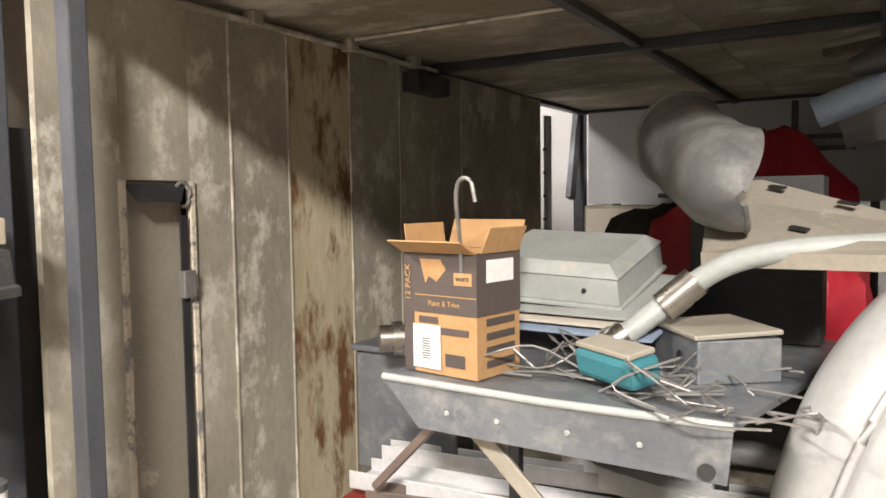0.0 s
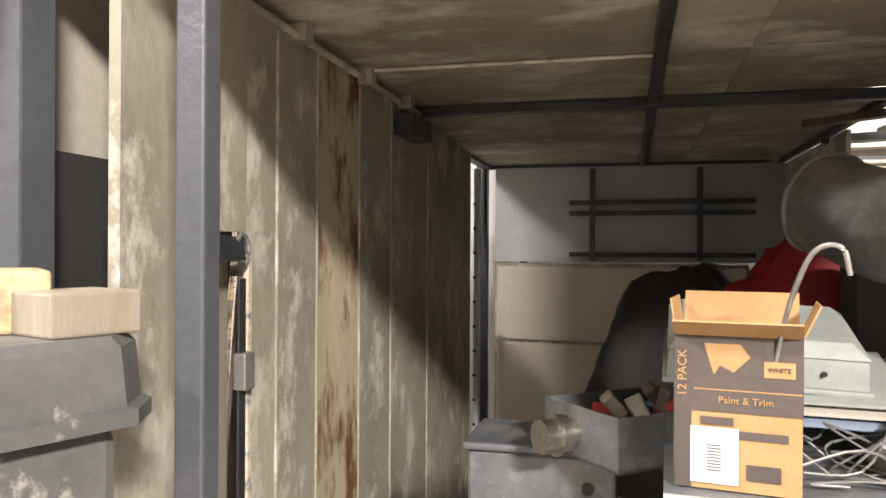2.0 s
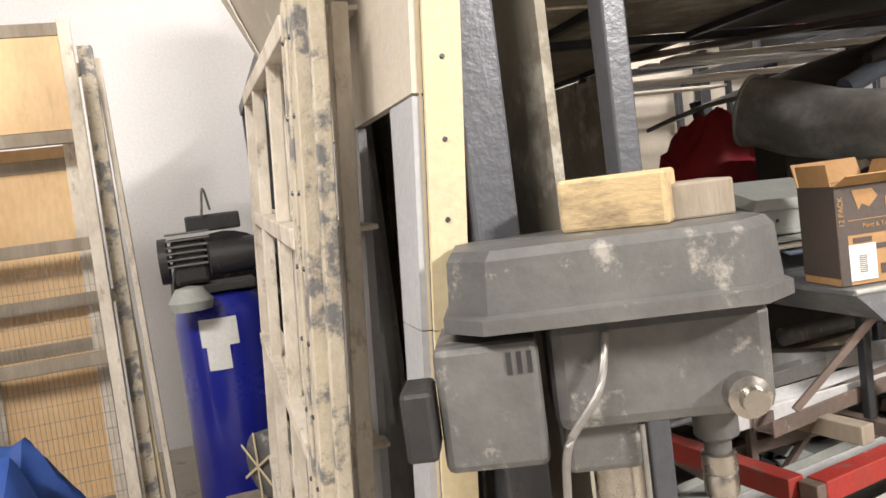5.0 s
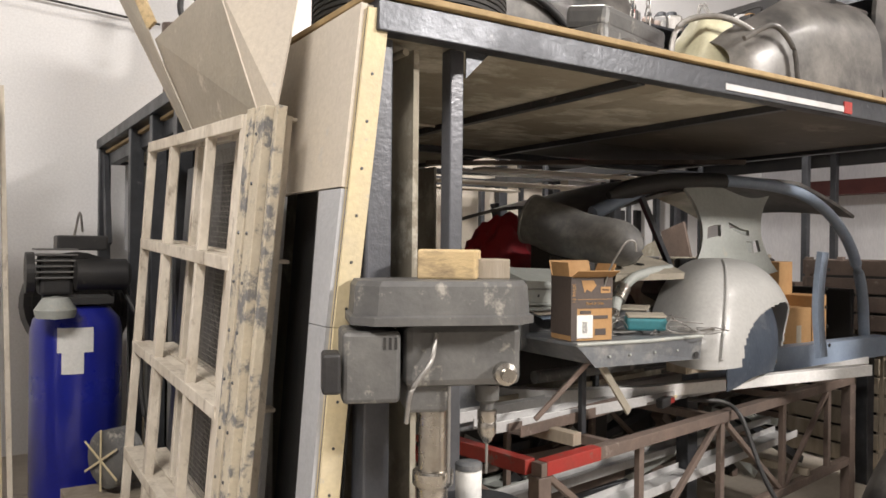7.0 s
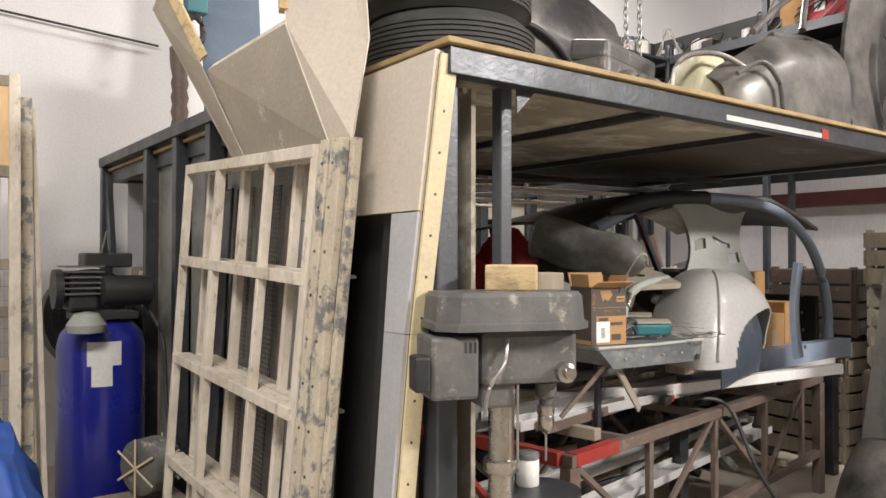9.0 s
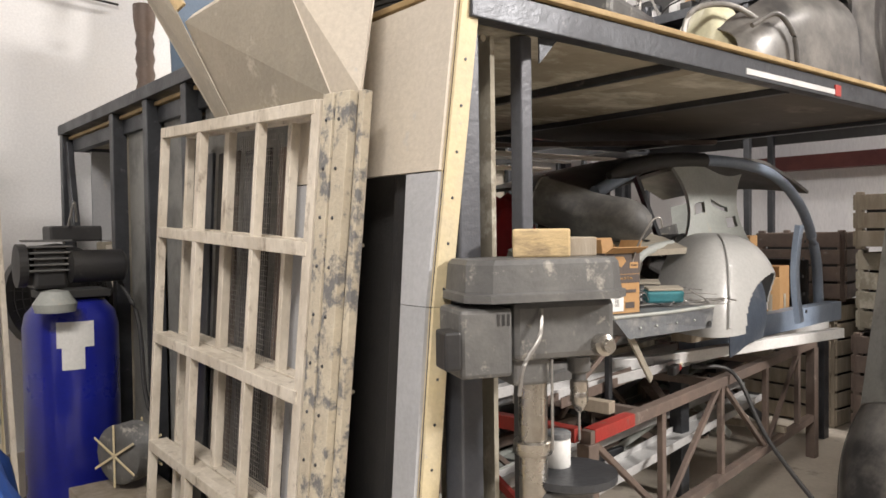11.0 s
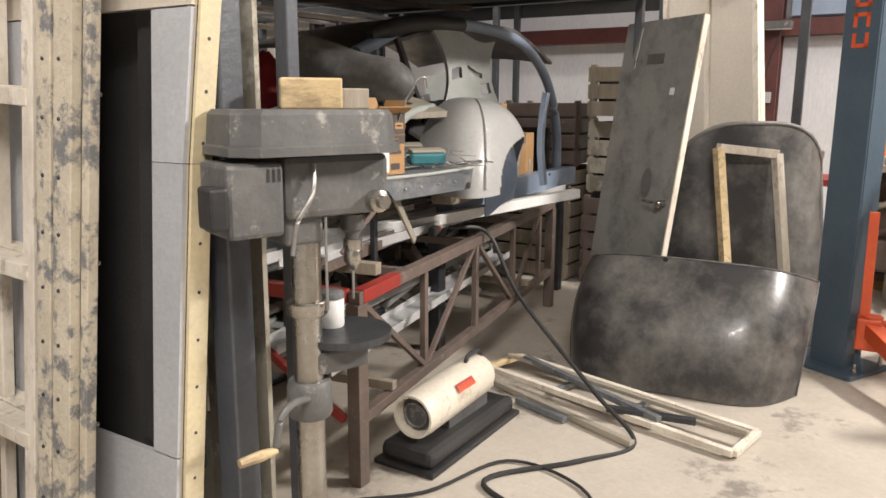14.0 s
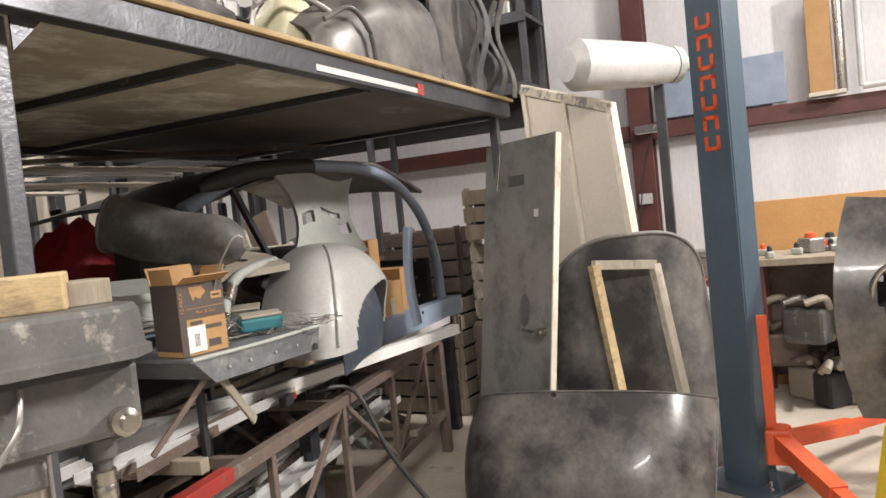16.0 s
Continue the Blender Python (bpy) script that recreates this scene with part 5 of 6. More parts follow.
# ---- things on the deck ----
def tyre(z, dx):
    t = thing("tyre", (0.46 + dx, 0.6, z), "worn black car tyre lying flat on the plywood deck", "tyre", "stacked tyres", rz=20)
    prof = [(0.2, 0.04), (0.22, 0.0), (0.31, 0.0), (0.345, 0.035)]
    for k in range(9):
        z0 = 0.04 + 0.019 * k
        prof += [(0.358, z0), (0.358, z0 + 0.013), (0.35, z0 + 0.014), (0.35, z0 + 0.018)]
    prof += [(0.345, 0.215), (0.31, 0.25), (0.22, 0.25), (0.2, 0.21), (0.23, 0.125), (0.2, 0.04)]
    part("casing", lathe(prof, None, 48), "rubber", t, "", True)
    return t


tyre(2.249, 0.0)
tyre(2.5, -0.02)
t = thing("engine_block", (1.85, 1.0, 2.25), "greasy black engine parts on the plywood deck", "engine part", rz=15)
rr = random.Random(4)
part("block", B((-0.25, -0.15, 0), (0.3, 0.15, 0.22), None, 0.02), "press", t)
part("valve_cover", B((-0.22, -0.1, 0.22), (0.26, 0.08, 0.29), pose(0, 0, 0, 8), 0.02), "press", t)
for k in range(6):
    part("runner", tube(smooth_path([(-0.2 + 0.08 * k, -0.15, 0.15), (-0.2 + 0.08 * k, -0.24, 0.14), (-0.2 + 0.08 * k, -0.25, 0.03)]), 0.02), "wire", t)
part("bracket", B((0.3, -0.1, 0), (0.42, 0.05, 0.12), None, 0.01), "steel", t)
t.scale = (1.3, 1.3, 1.7)
for k in range(10):
    x, y = rr.uniform(0.95, 1.7), rr.uniform(0.25, 1.6)
    s = rr.uniform(0.05, 0.12)
    tt = thing("engine_part", (x, y, 2.249), "small greasy steel part lying on the deck", "engine part", "loose parts on the deck", rz=rr.uniform(0, 180))
    part("casting", B((-s, -s * 0.6, 0), (s, s * 0.6, s * 1.1), None, 0.015), ("press", "wire", "black", "brownsteel")[k % 4], tt)
    part("flange", lathe([(s * 0.6, 0), (s * 0.6, 0.02), (s * 0.3, 0.03)], Matrix.Translation((0, 0, s * 1.1)), 12), "steel", tt)
for k in range(2):
    t = thing("hanging_chain", (2.05 + 0.12 * k, 1.0, 5.6), "bright steel chain hanging from the roof beam", "chain", "hanging chains", rz=0)
    x = 0
    bm = bmesh.new()
    ring = [V((0.014 * math.cos(a), 0, 0.026 * math.sin(a))) for a in [j * math.pi / 5 for j in range(11)]]
    for j in range(74):
        m = Matrix.Translation((0, 0, -0.04 * j)) @ pose(0, 0, 0, 0, 0, 90 * (j % 2))
        tube([m @ v for v in ring], 0.0045, bm, 5, True)
    part("chain_strand", bm, "wire", t, "", True)
    part("hook", tube(smooth_path([(0, 0, -2.95), (0.03, 0, -3.02), (0, 0, -3.07), (-0.03, 0, -3.03)]), 0.01), "black", t)
t = thing("vinyl_chair", (1.85, 0.35, 2.249), "cream vinyl seat shell on a bent tube frame", "seat", rz=-25)
part("shell", crump((0, 0, 0.0), (0.2, 0.17, 0.34), 0.12, 21), "creamseat", t, "", True)
part("frame_tube", tube(smooth_path([(-0.26, -0.15, 0.01), (-0.22, -0.15, 0.24), (-0.05, -0.19, 0.28), (0.15, -0.17, 0.2), (0.28, -0.15, 0.05)]), 0.013), "wire", t)
t = thing("red_tub", (2.62, 0.75, 2.249), "bright red plastic tub on the deck", "tub", rz=0)
part("bucket", lathe([(0.14, 0), (0.19, 0.42), (0.2, 0.42), (0.2, 0.45), (0.185, 0.45), (0.135, 0.01), (0, 0.01)]), "red", t, "", True)
for k in range(7):
    solo("white_rod", tube([(2.1 + 0.01 * k, 0.3 + 0.03 * k, 2.26 + 0.02 * k), (2.9, 0.35 + 0.05 * k, 2.3 + 0.02 * k)], 0.009), "white", "thin white plastic rod lying on the deck", "rod", "rods on the deck")
t = thing("stored_body_panel", (1.6, 1.98, 2.249), "large dusty grey car body panel standing on the deck", "car panel")
part("skin", surface(lambda u, v: V((0.92 + 1.5 * u, 1.42 - 0.12 * math.sin(3 * v), 2.25 + (1.2 - 0.35 * u * u) * v)), 16, 12, 0.006, None), "hood", t, "", True)
part("brace", tube(smooth_path([(0.95, 1.29, 2.4), (1.3, 1.27, 2.85), (1.7, 1.27, 2.85), (2.15, 1.3, 2.5)]), 0.02), "black", t, "", True)
# black front wing and door standing on the deck
w = thing("black_car_wing", (2.5, 0.1, 2.249), "dusty black car wing and door shell standing on the deck's edge", "car panel")
def wing(u, v):
    x = 1.72 + 0.95 * u
    top = 2.25 + 0.2 + 0.19 * min(1, u * 2.2) + 0.1 * u
    z = 2.25 + (top - 2.25) * v
    y = 0.03 + 0.1 * (1 - math.sqrt(max(0, 1 - (1 - u) ** 4 * 0.96))) * 1.5 + 0.15 * v**5
    return V((x, y, z))
part("skin", surface(wing, 26, 16, 0.008), "hood", w, "", True)
part("lamp_rim", tube(smooth_path([(1.74, 0.1, 2.42), (1.86, 0.05, 2.48), (1.96, 0.025, 2.4), (1.99, 0.02, 2.27)]), 0.012), "hood", w)
part("door_skin", surface(lambda u, v: V((2.7 + 0.62 * u, 0.05 + 0.05 * math.sin(3 * v), 2.25 + (0.72 + 0.1 * u) * v)), 12, 10, 0.02), "hood", w, "", True)
for p, q in (((1.95, 0.15, 2.66), (2.75, 0.3, 3.1)), ((2.75, 0.3, 3.1), (3.3, 0.3, 3.15)), ((2.5, 0.2, 2.78), (2.75, 0.3, 3.1)), ((3.25, 0.1, 2.9), (3.3, 0.3, 3.15)), ((2.9, 0.15, 2.7), (3.3, 0.35, 2.9)), ((2.2, 0.2, 2.7), (3.2, 0.4, 2.85))):
    part("window_bar", tube([p, V(p).lerp(V(q), 0.5) + V((0, 0, 0.02)), q], 0.017), "hood", w)
for k in range(5):
    m = rr.uniform(-0.03, 0.03)
    part("jagged_edge", surface(lambda u, v, k=k, m=m: V((3.0 + 0.1 * k + 0.07 * u, -0.02 + 0.04 * math.sin(7 * v + k) + m, 2.25 + (0.55 + 0.18 * math.sin(k * 2.1)) * v)), 3, 10, 0.006), ("hood", "greysteel", "hood", "press", "hood")[k], w, "", True)
for k in range(30):
    x, y = rr.uniform(0.95, 3.3), rr.uniform(1.62, 1.98)
    h0 = 2.249
    s = rr.uniform(0.1, 0.24)
    tt = thing("stored_engine_part", (x, y, h0), "greasy dark car part heaped on the deck", "engine part", "heap on the deck", rz=rr.uniform(0, 180))
    part("casting", B((-s, -s * 0.6, 0), (s, s * 0.6, s * 1.1), pose(0, 0, 0, rr.uniform(-15, 15), rr.uniform(-15, 15)), 0.025), rr.choice(("press", "black", "steel", "brownsteel", "wire")), tt)
    part("pipe", tube(smooth_path([(-s, 0, s), (-s * 0.3, 0.1, s * 1.6), (s * 0.5, 0.1, s * 1.4), (s, 0, s * 0.8)]), 0.018), rr.choice(("black", "wire", "steel")), tt, "", True)
t = thing("white_tank", (4.2, -0.4, 2.3), "long white tapered plastic tank resting across the doors and shelf", "tank")
part("shell", tube([(3.71, -0.33, 2.43), (3.76, -0.37, 2.43), (4.21, -0.73, 2.43), (4.36, -0.85, 2.43), (4.38, -0.87, 2.43)], [0.1, 0.16, 0.14, 0.11, 0.1], None, 24), "white", t, "", True)
part("end_band", tube([(4.35, -0.84, 2.43), (4.39, -0.875, 2.43)], 0.12, None, 24), "paleplate", t, "", True)
part("spout", tube([(4.38, -0.87, 2.43), (4.66, -1.06, 2.45)], 0.045), "cream", t, "", True)
solo("tank_stand", B((4.27, -0.8, 0), (4.33, -0.74, 2.335)), "steel", "dark steel post holding up the tank", "post")
# high shelving at the back
s_ = thing("tall_shelving", (6.2, 2.4, 0), "dark steel shelving crowded with parts beyond the deck", "shelving")
for z in (2.7, 3.35, 3.85):
    part("shelf", B((5.9, 0.6, z), (6.45, 4.3, z + 0.04)), "steel", s_)
    part("lip", B((5.88, 0.6, z - 0.04), (5.9, 4.3, z + 0.06)), "steel", s_)
for x in (5.93, 6.42):
    for y in (0.65, 2.4, 4.25):
        part("post", B((x - 0.03, y - 0.03, 0), (x + 0.03, y + 0.03, 4.3)), "steel", s_)
part("back_sheet", B((6.45, 0.6, 2.4), (6.46, 4.3, 4.3)), "black", s_)
for k in range(54):
    y, z = rr.uniform(0.7, 4.2), rr.choice((2.74, 3.39, 3.89, 3.89))
    a, b, h = rr.uniform(0.05, 0.14), rr.uniform(0.05, 0.15), rr.uniform(0.05, 0.22)
    tt = thing("shelved_part", (rr.uniform(6.0, 6.2), y, z), "assorted small part or tin on the steel shelving", "shelf clutter", "clutter on the shelving", rz=rr.uniform(-40, 40))
    mt = rr.choice(("press", "redpaint", "steel", "white", "brownsteel", "wire", "black", "cream"))
    if k % 3:
        part("body", B((-a, -b * 0.6, 0), (a, b * 0.6, h), None, 0.01), mt, tt)
    else:
        part("body", lathe([(a * 0.5, 0), (a * 0.5, h), (a * 0.3, h + 0.02)], None, 14), mt, tt, "", True)
    part("cap", B((-a * 0.5, -b * 0.3, h), (a * 0.5, b * 0.3, h + 0.025), None, 0.006), rr.choice(("black", "wire", "card")), tt)
for k in range(16):
    y = rr.uniform(0.8, 3.8)
    solo("loose_cable", tube(smooth_path([(6.0, y, 3.9), (5.9, y + rr.uniform(-0.2, 0.2), 4.0 + rr.uniform(0, 0.3)), (5.92, y + 0.25, 4.0), (5.95, y + 0.4, 3.9)]), 0.009), rr.choice(("black", "wire")), "tangled dark cable looping over the shelving", "cable", "loose cables")
t = thing("red_crate", (6.1, 1.7, 3.89), "bright red plastic storage crate on the top shelf", "crate")
part("crate", B((5.95, 1.42, 3.895), (6.35, 1.98, 4.3), None, 0.03), "red", t)
part("rim", B((5.92, 1.39, 4.25), (6.38, 2.01, 4.33), None, 0.02), "red", t)
part("tag", B((5.94, 1.8, 4.0), (5.948, 1.9, 4.12), None, 0), "paper", t)
t = thing("orange_bucket", (6.05, 2.2, 3.89), "faded orange plastic bucket tipped on the shelf", "bucket")
part("pail", lathe([(0.12, 0), (0.15, 0.3), (0.16, 0.3), (0.16, 0.34), (0.0, 0.34)], Matrix.Translation((6.05, 2.18, 3.93)) @ pose(0, 0, 0, 15, -15)), "card", t, "", True)
# tall things behind the deck's west end
solo("blue_sheet", plate([(0.5, 3.6, 2.249), (0.95, 3.6, 2.249), (0.95, 3.75, 3.9), (0.5, 3.75, 3.9)], 0.02), "bluesheet", "tall blue-grey sheet standing on the deck", "metal sheet")
t = thing("tall_jack", (0.28, 3.5, 2.249), "dark rusty screw jack standing on the deck", "jack", rz=0)
part("stem", lathe([(0.09, 0), (0.09, 0.05), (0.05, 0.08)] + [(0.05 + 0.012 * (k % 2), 0.1 + 0.05 * k) for k in range(12)] + [(0.07, 0.72), (0.07, 0.8), (0, 0.8)], None, 18), "brownsteel", t, "", True)
part("hose_coil", tube([(0.12 + 0.06 * math.cos(a), 0.05, 0.95 + 0.11 * math.sin(a)) for a in [k * 0.4 for k in range(17)]], 0.022), "black", t)
part("head", B((0.05, 0, 1.08), (0.2, 0.1, 1.2), None, 0.01), "teal", t)
solo("wall_cable", tube(smooth_path([(-3.5, 4.45, 3.55), (-1.5, 4.44, 3.42), (0.4, 4.45, 3.3)]), 0.009), "black", "dark cable strung along the pale wall", "cable")

# ---- car body shell under and beyond the deck ----
body = thing("car_body_shell", (3.0, 1.3, 0.6), "stripped grey and blue-grey car body shell without doors or glass", "car body")
def roof(u, v):
    x = 1.78 + 2.45 * u
    z = 1.74 + 0.26 * math.sin(min(1, u * 1.25) * 1.9) - 0.5 * max(0, u - 0.72) ** 1.4 * 2.2
    return V((x, 1.0 + 1.25 * v, z + 0.06 * math.sin(v * math.pi)))
part("roof", surface(roof, 30, 10, 0.02), "hood", body, "dark primed roof skin", True)
part("roof_rail", tube(smooth_path([(1.78, 1.0, 1.74), (2.3, 0.98, 1.92), (3.0, 0.97, 1.96), (3.6, 0.96, 1.9), (4.0, 0.95, 1.68), (4.22, 0.95, 1.35), (4.28, 0.95, 0.95)]), 0.035), "bluegrey", body, "blue-grey roof rail and rear pillar", True)
part("roof_header", tube(smooth_path([(1.85, 0.96, 1.83), (2.0, 0.96, 1.87), (2.3, 0.96, 1.925), (2.75, 0.96, 1.95)]), [0.02 + 0.03 * min(1, k / 6) for k in range(19)]), "black", body, "black roof front header", True)
part("sill", beam((2.2, 0.72, 0.95), (4.3, 0.85, 0.93), 0.1, 0.13), "bluegrey", body)
part("floor_pan", B((2.3, 0.8, 0.86), (4.3, 2.2, 0.9)), "press", body)
part("far_sill", beam((2.2, 2.2, 1.1), (4.3, 2.2, 1.1), 0.08, 0.4), "black", body)
for x0, x1 in ((2.2, 2.05), (2.75, 2.6), (3.4, 3.4)):
    part("far_pillar", beam((x0, 2.2, 1.2), (x1, 2.2, 1.85), 0.05, 0.04), "steel", body)
part("windscreen_pillar", beam((2.35, 0.98, 1.45), (2.1, 0.98, 1.85), 0.03, 0.03), "steel", body)
def cowl(u, v):
    w = 0.26 + 0.12 * (2 * v - 1) ** 2
    return V((2.72 + (u - 0.5) * w * 2 + 0.06 * v, 0.85 + 0.1 * v, 1.44 + 0.45 * v + 0.03 * math.sin(6 * u)))
part("centre_pillar", surface(cowl, 14, 14, 0.02, lambda u, v: not ((0.1 < u < 0.3 and 0.35 < v < 0.48) or (0.45 < u < 0.8 and 0.5 < v < 0.56) or (0.7 < u < 0.95 and 0.3 < v < 0.4))), "paleplate", body, "pale primed pillar with ragged cut-outs", True)
part("inner_panel", B((3.05, 1.5, 1.3), (4.1, 1.56, 1.5), None, 0.02), "black", body)
part("seat_frame", crump((3.3, 1.3, 0.9), (0.35, 0.3, 0.6), 0.25, 5), "press", body, "", True)
part("rear_bulkhead", B((4.2, 1.0, 0.9), (4.24, 2.2, 1.3), None, 0.01), "black", body)
for x, y in ((2.4, 0.9), (4.2, 0.9), (2.4, 2.1), (4.2, 2.1)):
    part("support", B((x - 0.04, y - 0.04, 0), (x + 0.04, y + 0.04, 0.86)), "steel", body)
jm = thing("blue_door_jamb", (2.95, 0.5, 1.0), "pale blue primed door hinge pillar with holes", "car panel")
def jamb(u, v):
    return V((2.86 + 0.16 * u + 0.03 * math.sin(3 * v), 0.42 + 0.06 * u * u + 0.04 * math.sin(3.1 * v), 1.0 + 0.55 * v))
part("skin", surface(jamb, 6, 14, 0.03), "bluegrey", jm, "", True)
for k in range(5):
    part("bolt_hole", lathe([(0.01, 0), (0.01, 0.004), (0, 0.004)], Matrix.Translation((2.94, 0.415 + 0.03 * math.sin(3.1 * (0.1 + k * 0.18)), 1.06 + 0.1 * k)) @ pose(0, 0, 0, 90), 10), "black", jm)
# big rounded front wing
fw = thing("grey_front_wing", (2.2, 0.6, 1.0), "glossy light grey primed rounded car front wing with wheel opening", "car fender")
def fwing(u, v, k=1.0, low=-6):
    a, e = math.pi * (-0.02 + 1.04 * u), radians(low + (88 - low) * v)
    c = V((2.29, 0.66, 1.1))
    k *= 1 + 0.46 * math.exp(-(((a - 0.72) / 0.45) ** 2)) * (1 - v) ** 1.6
    return c + V((-0.44 * k * math.cos(a) * math.cos(e) ** 0.8, -0.36 * k * math.sin(a) * math.cos(e) ** 0.7, 0.42 * k * math.sin(e)))


part("skin", surface(fwing, 110, 76, 0.008, lambda u, v: ((u - 0.6) / 0.27) ** 2 + (v / 0.38) ** 2 > 1), "primer", fw, "", True)
part("seam", tube([fwing(0.27 + 0.002 * k, 0.04 * k) + V((-0.004, -0.006, 0)) for k in range(1, 22)], 0.007), "primer", fw, "", True)
# The navy carries the shadow inside the wheel opening.
part("inner_arch", surface(lambda u, v: fwing(0.3 + 0.65 * u, 0.62 * v, 0.8, -24), 18, 8, 0.006), "navy", fw, "", True)
solo("wing_bearer", B((1.9, 0.5, 0.98), (2.6, 0.62, 1.06)), "oldwood", "timber bearer carrying the grey wing", "timber")
t = thing("stored_car_parts", (3.2, 1.0, 0), "dark heap of stored car parts filling the rack", "scrap heap")
for k in range(26):
    x, y = rr.uniform(2.3, 3.9), rr.uniform(0.95, 2.0)
    part("scrap_part", B((-0.16, -0.09, -0.06), (0.16, 0.09, 0.06), Matrix.Translation((x, y, rr.uniform(0.96, 1.35))) @ pose(0, 0, 0, rr.uniform(-40, 40), rr.uniform(-40, 40), rr.uniform(0, 180)), 0.025), rr.choice(("press", "black", "steel", "brownsteel", "cavity", "bare")), t)
for k, (x, y, s) in enumerate(((3.3, 0.95, 0.26), (3.62, 1.0, 0.22), (3.45, 1.2, 0.34))):
    t = thing("brown_carton", (x, y, 0.98), "plain brown cardboard carton among the car parts", "cardboard box", "cartons", rz=10 * k)
    part("carton", B((-s / 2, -s / 2, 0), (s / 2, s / 2, s * 0.9 + 0.1 * k), None, 0.004), "card", t)
    part("tape", B((-0.025, -s / 2 - 0.002, 0), (0.025, -s / 2 - 0.0005, s * 0.5), None, 0), "bare", t)
t = thing("parts_rack", (4.5, 3.6, 0), "tall dark steel rack of stored parts against the wall", "storage rack")
part("back", B((3.55, 3.84, 2.3), (5.75, 3.86, 3.95)), "black", t)
for z in (2.35, 2.8, 3.3, 3.8):
    part("shelf", B((3.55, 3.45, z), (5.75, 3.84, z + 0.03)), "steel", t)
for x in (3.57, 4.65, 5.73):
    for y in (3.47, 3.82):
        part("post", B((x - 0.02, y - 0.02, 0), (x + 0.02, y + 0.02, 3.95)), "steel", t)
for k in range(44):
    s = rr.uniform(0.06, 0.13)
    tt = thing("racked_part", (rr.uniform(3.7, 5.6), 3.62, rr.choice((2.38, 2.83, 3.33, 3.83))), "greasy dark part stored on the tall rack", "engine part", "parts on the tall rack", rz=rr.uniform(0, 90))
    part("casting", B((-s, -s * 0.7, 0), (s, s * 0.7, s * 1.6), None, 0.02), rr.choice(("press", "black", "brownsteel", "wire", "redpaint")), tt)
    part("stub", lathe([(s * 0.5, 0), (s * 0.5, 0.05), (s * 0.3, 0.06)], Matrix.Translation((0, 0, s * 1.6)), 12), "steel", tt)
for k in range(20):
    x, y = 3.45 + 0.09 * k % 1.3, rr.uniform(2.35, 3.3)
    x = 3.45 + rr.uniform(0, 1.3)
    h = rr.uniform(0.7, 1.55)
    tt = thing("stacked_crate", (x, y, 0), "dusty dark crate of car parts stacked behind the shell", "crate", "crates behind the shell", rz=rr.uniform(-25, 25))
    part("crate_body", B((-0.17, -0.13, 0), (0.17, 0.13, h), None, 0.01), rr.choice(("cavity", "brownsteel", "press", "card", "black", "oldwood")), tt)
    part("crate_lid", B((-0.18, -0.14, h), (0.18, 0.14, h + 0.025), None, 0.005), rr.choice(("dust", "press", "card")), tt)
t = thing("grey_switch_box", (0.8, 0.85, 0.8), "grey steel switch box standing on the frame", "metal box")
part("body", B((0.63, 0.75, 0.795), (0.96, 0.98, 1.13), None, 0.008), "greysteel", t)
part("lid", B((0.62, 0.735, 1.132), (0.97, 0.99, 1.15), None, 0.006), "greysteel", t)
part("knockout", lathe([(0.014, 0), (0.014, 0.003), (0, 0.003)], Matrix.Translation((0.9, 0.748, 1.06)) @ pose(0, 0, 0, 90), 14), "black", t)
# dark storage beneath
for k in range(30):
    x, y = rr.uniform(0.9, 3.3), rr.uniform(1.15, 1.38)
    solo("lower_scrap", beam((x, y, rr.uniform(0.05, 0.7)), (x + rr.uniform(0.3, 0.8), y + rr.uniform(-0.08, 0.08), rr.uniform(0.05, 0.7)), 0.08, 0.05), rr.choice(("steel", "brownsteel", "black", "paleplate")), "length of scrap steel stored low in the rack", "scrap metal", "low scrap")
solo("white_screen", B((2.3, 4.3, 0), (4.6, 4.33, 2.9), None, 0), "cream", "large cream sheet standing against the back wall", "sheet")
t = thing("back_wall_window", (4.4, 4.45, 1.9), "small dark framed window beside pale boards on the wall", "window", kind="structure")
part("window_frame", B((4.9, 4.42, 1.3), (5.6, 4.47, 2.0)), "black", t)
part("pane", B((5.0, 4.41, 1.4), (5.5, 4.418, 1.9), None, 0), "paper", t)
for k, x in enumerate((3.6, 4.3, 5.2, 6.2)):
    solo("wall_stud", B((x, 4.2, 0), (x + 0.1, 4.28, 2.9)), "steel", "dark upright against the pale back wall", "upright", "back wall uprights")
for k in range(6):
    x = 4.6 + 0.35 * k
    solo("stored_board", beam((x, 2.6 + 0.1 * k, 0), (x + 0.15, 3.3, 1.6 + 0.2 * math.sin(k * 2)), 0.3, 0.03, up=(1, 0, 0)), ("dust", "brownsteel", "cream", "press", "paleplate", "bare")[k], "dusty board stacked on end behind the car shell", "board", "stacked boards")

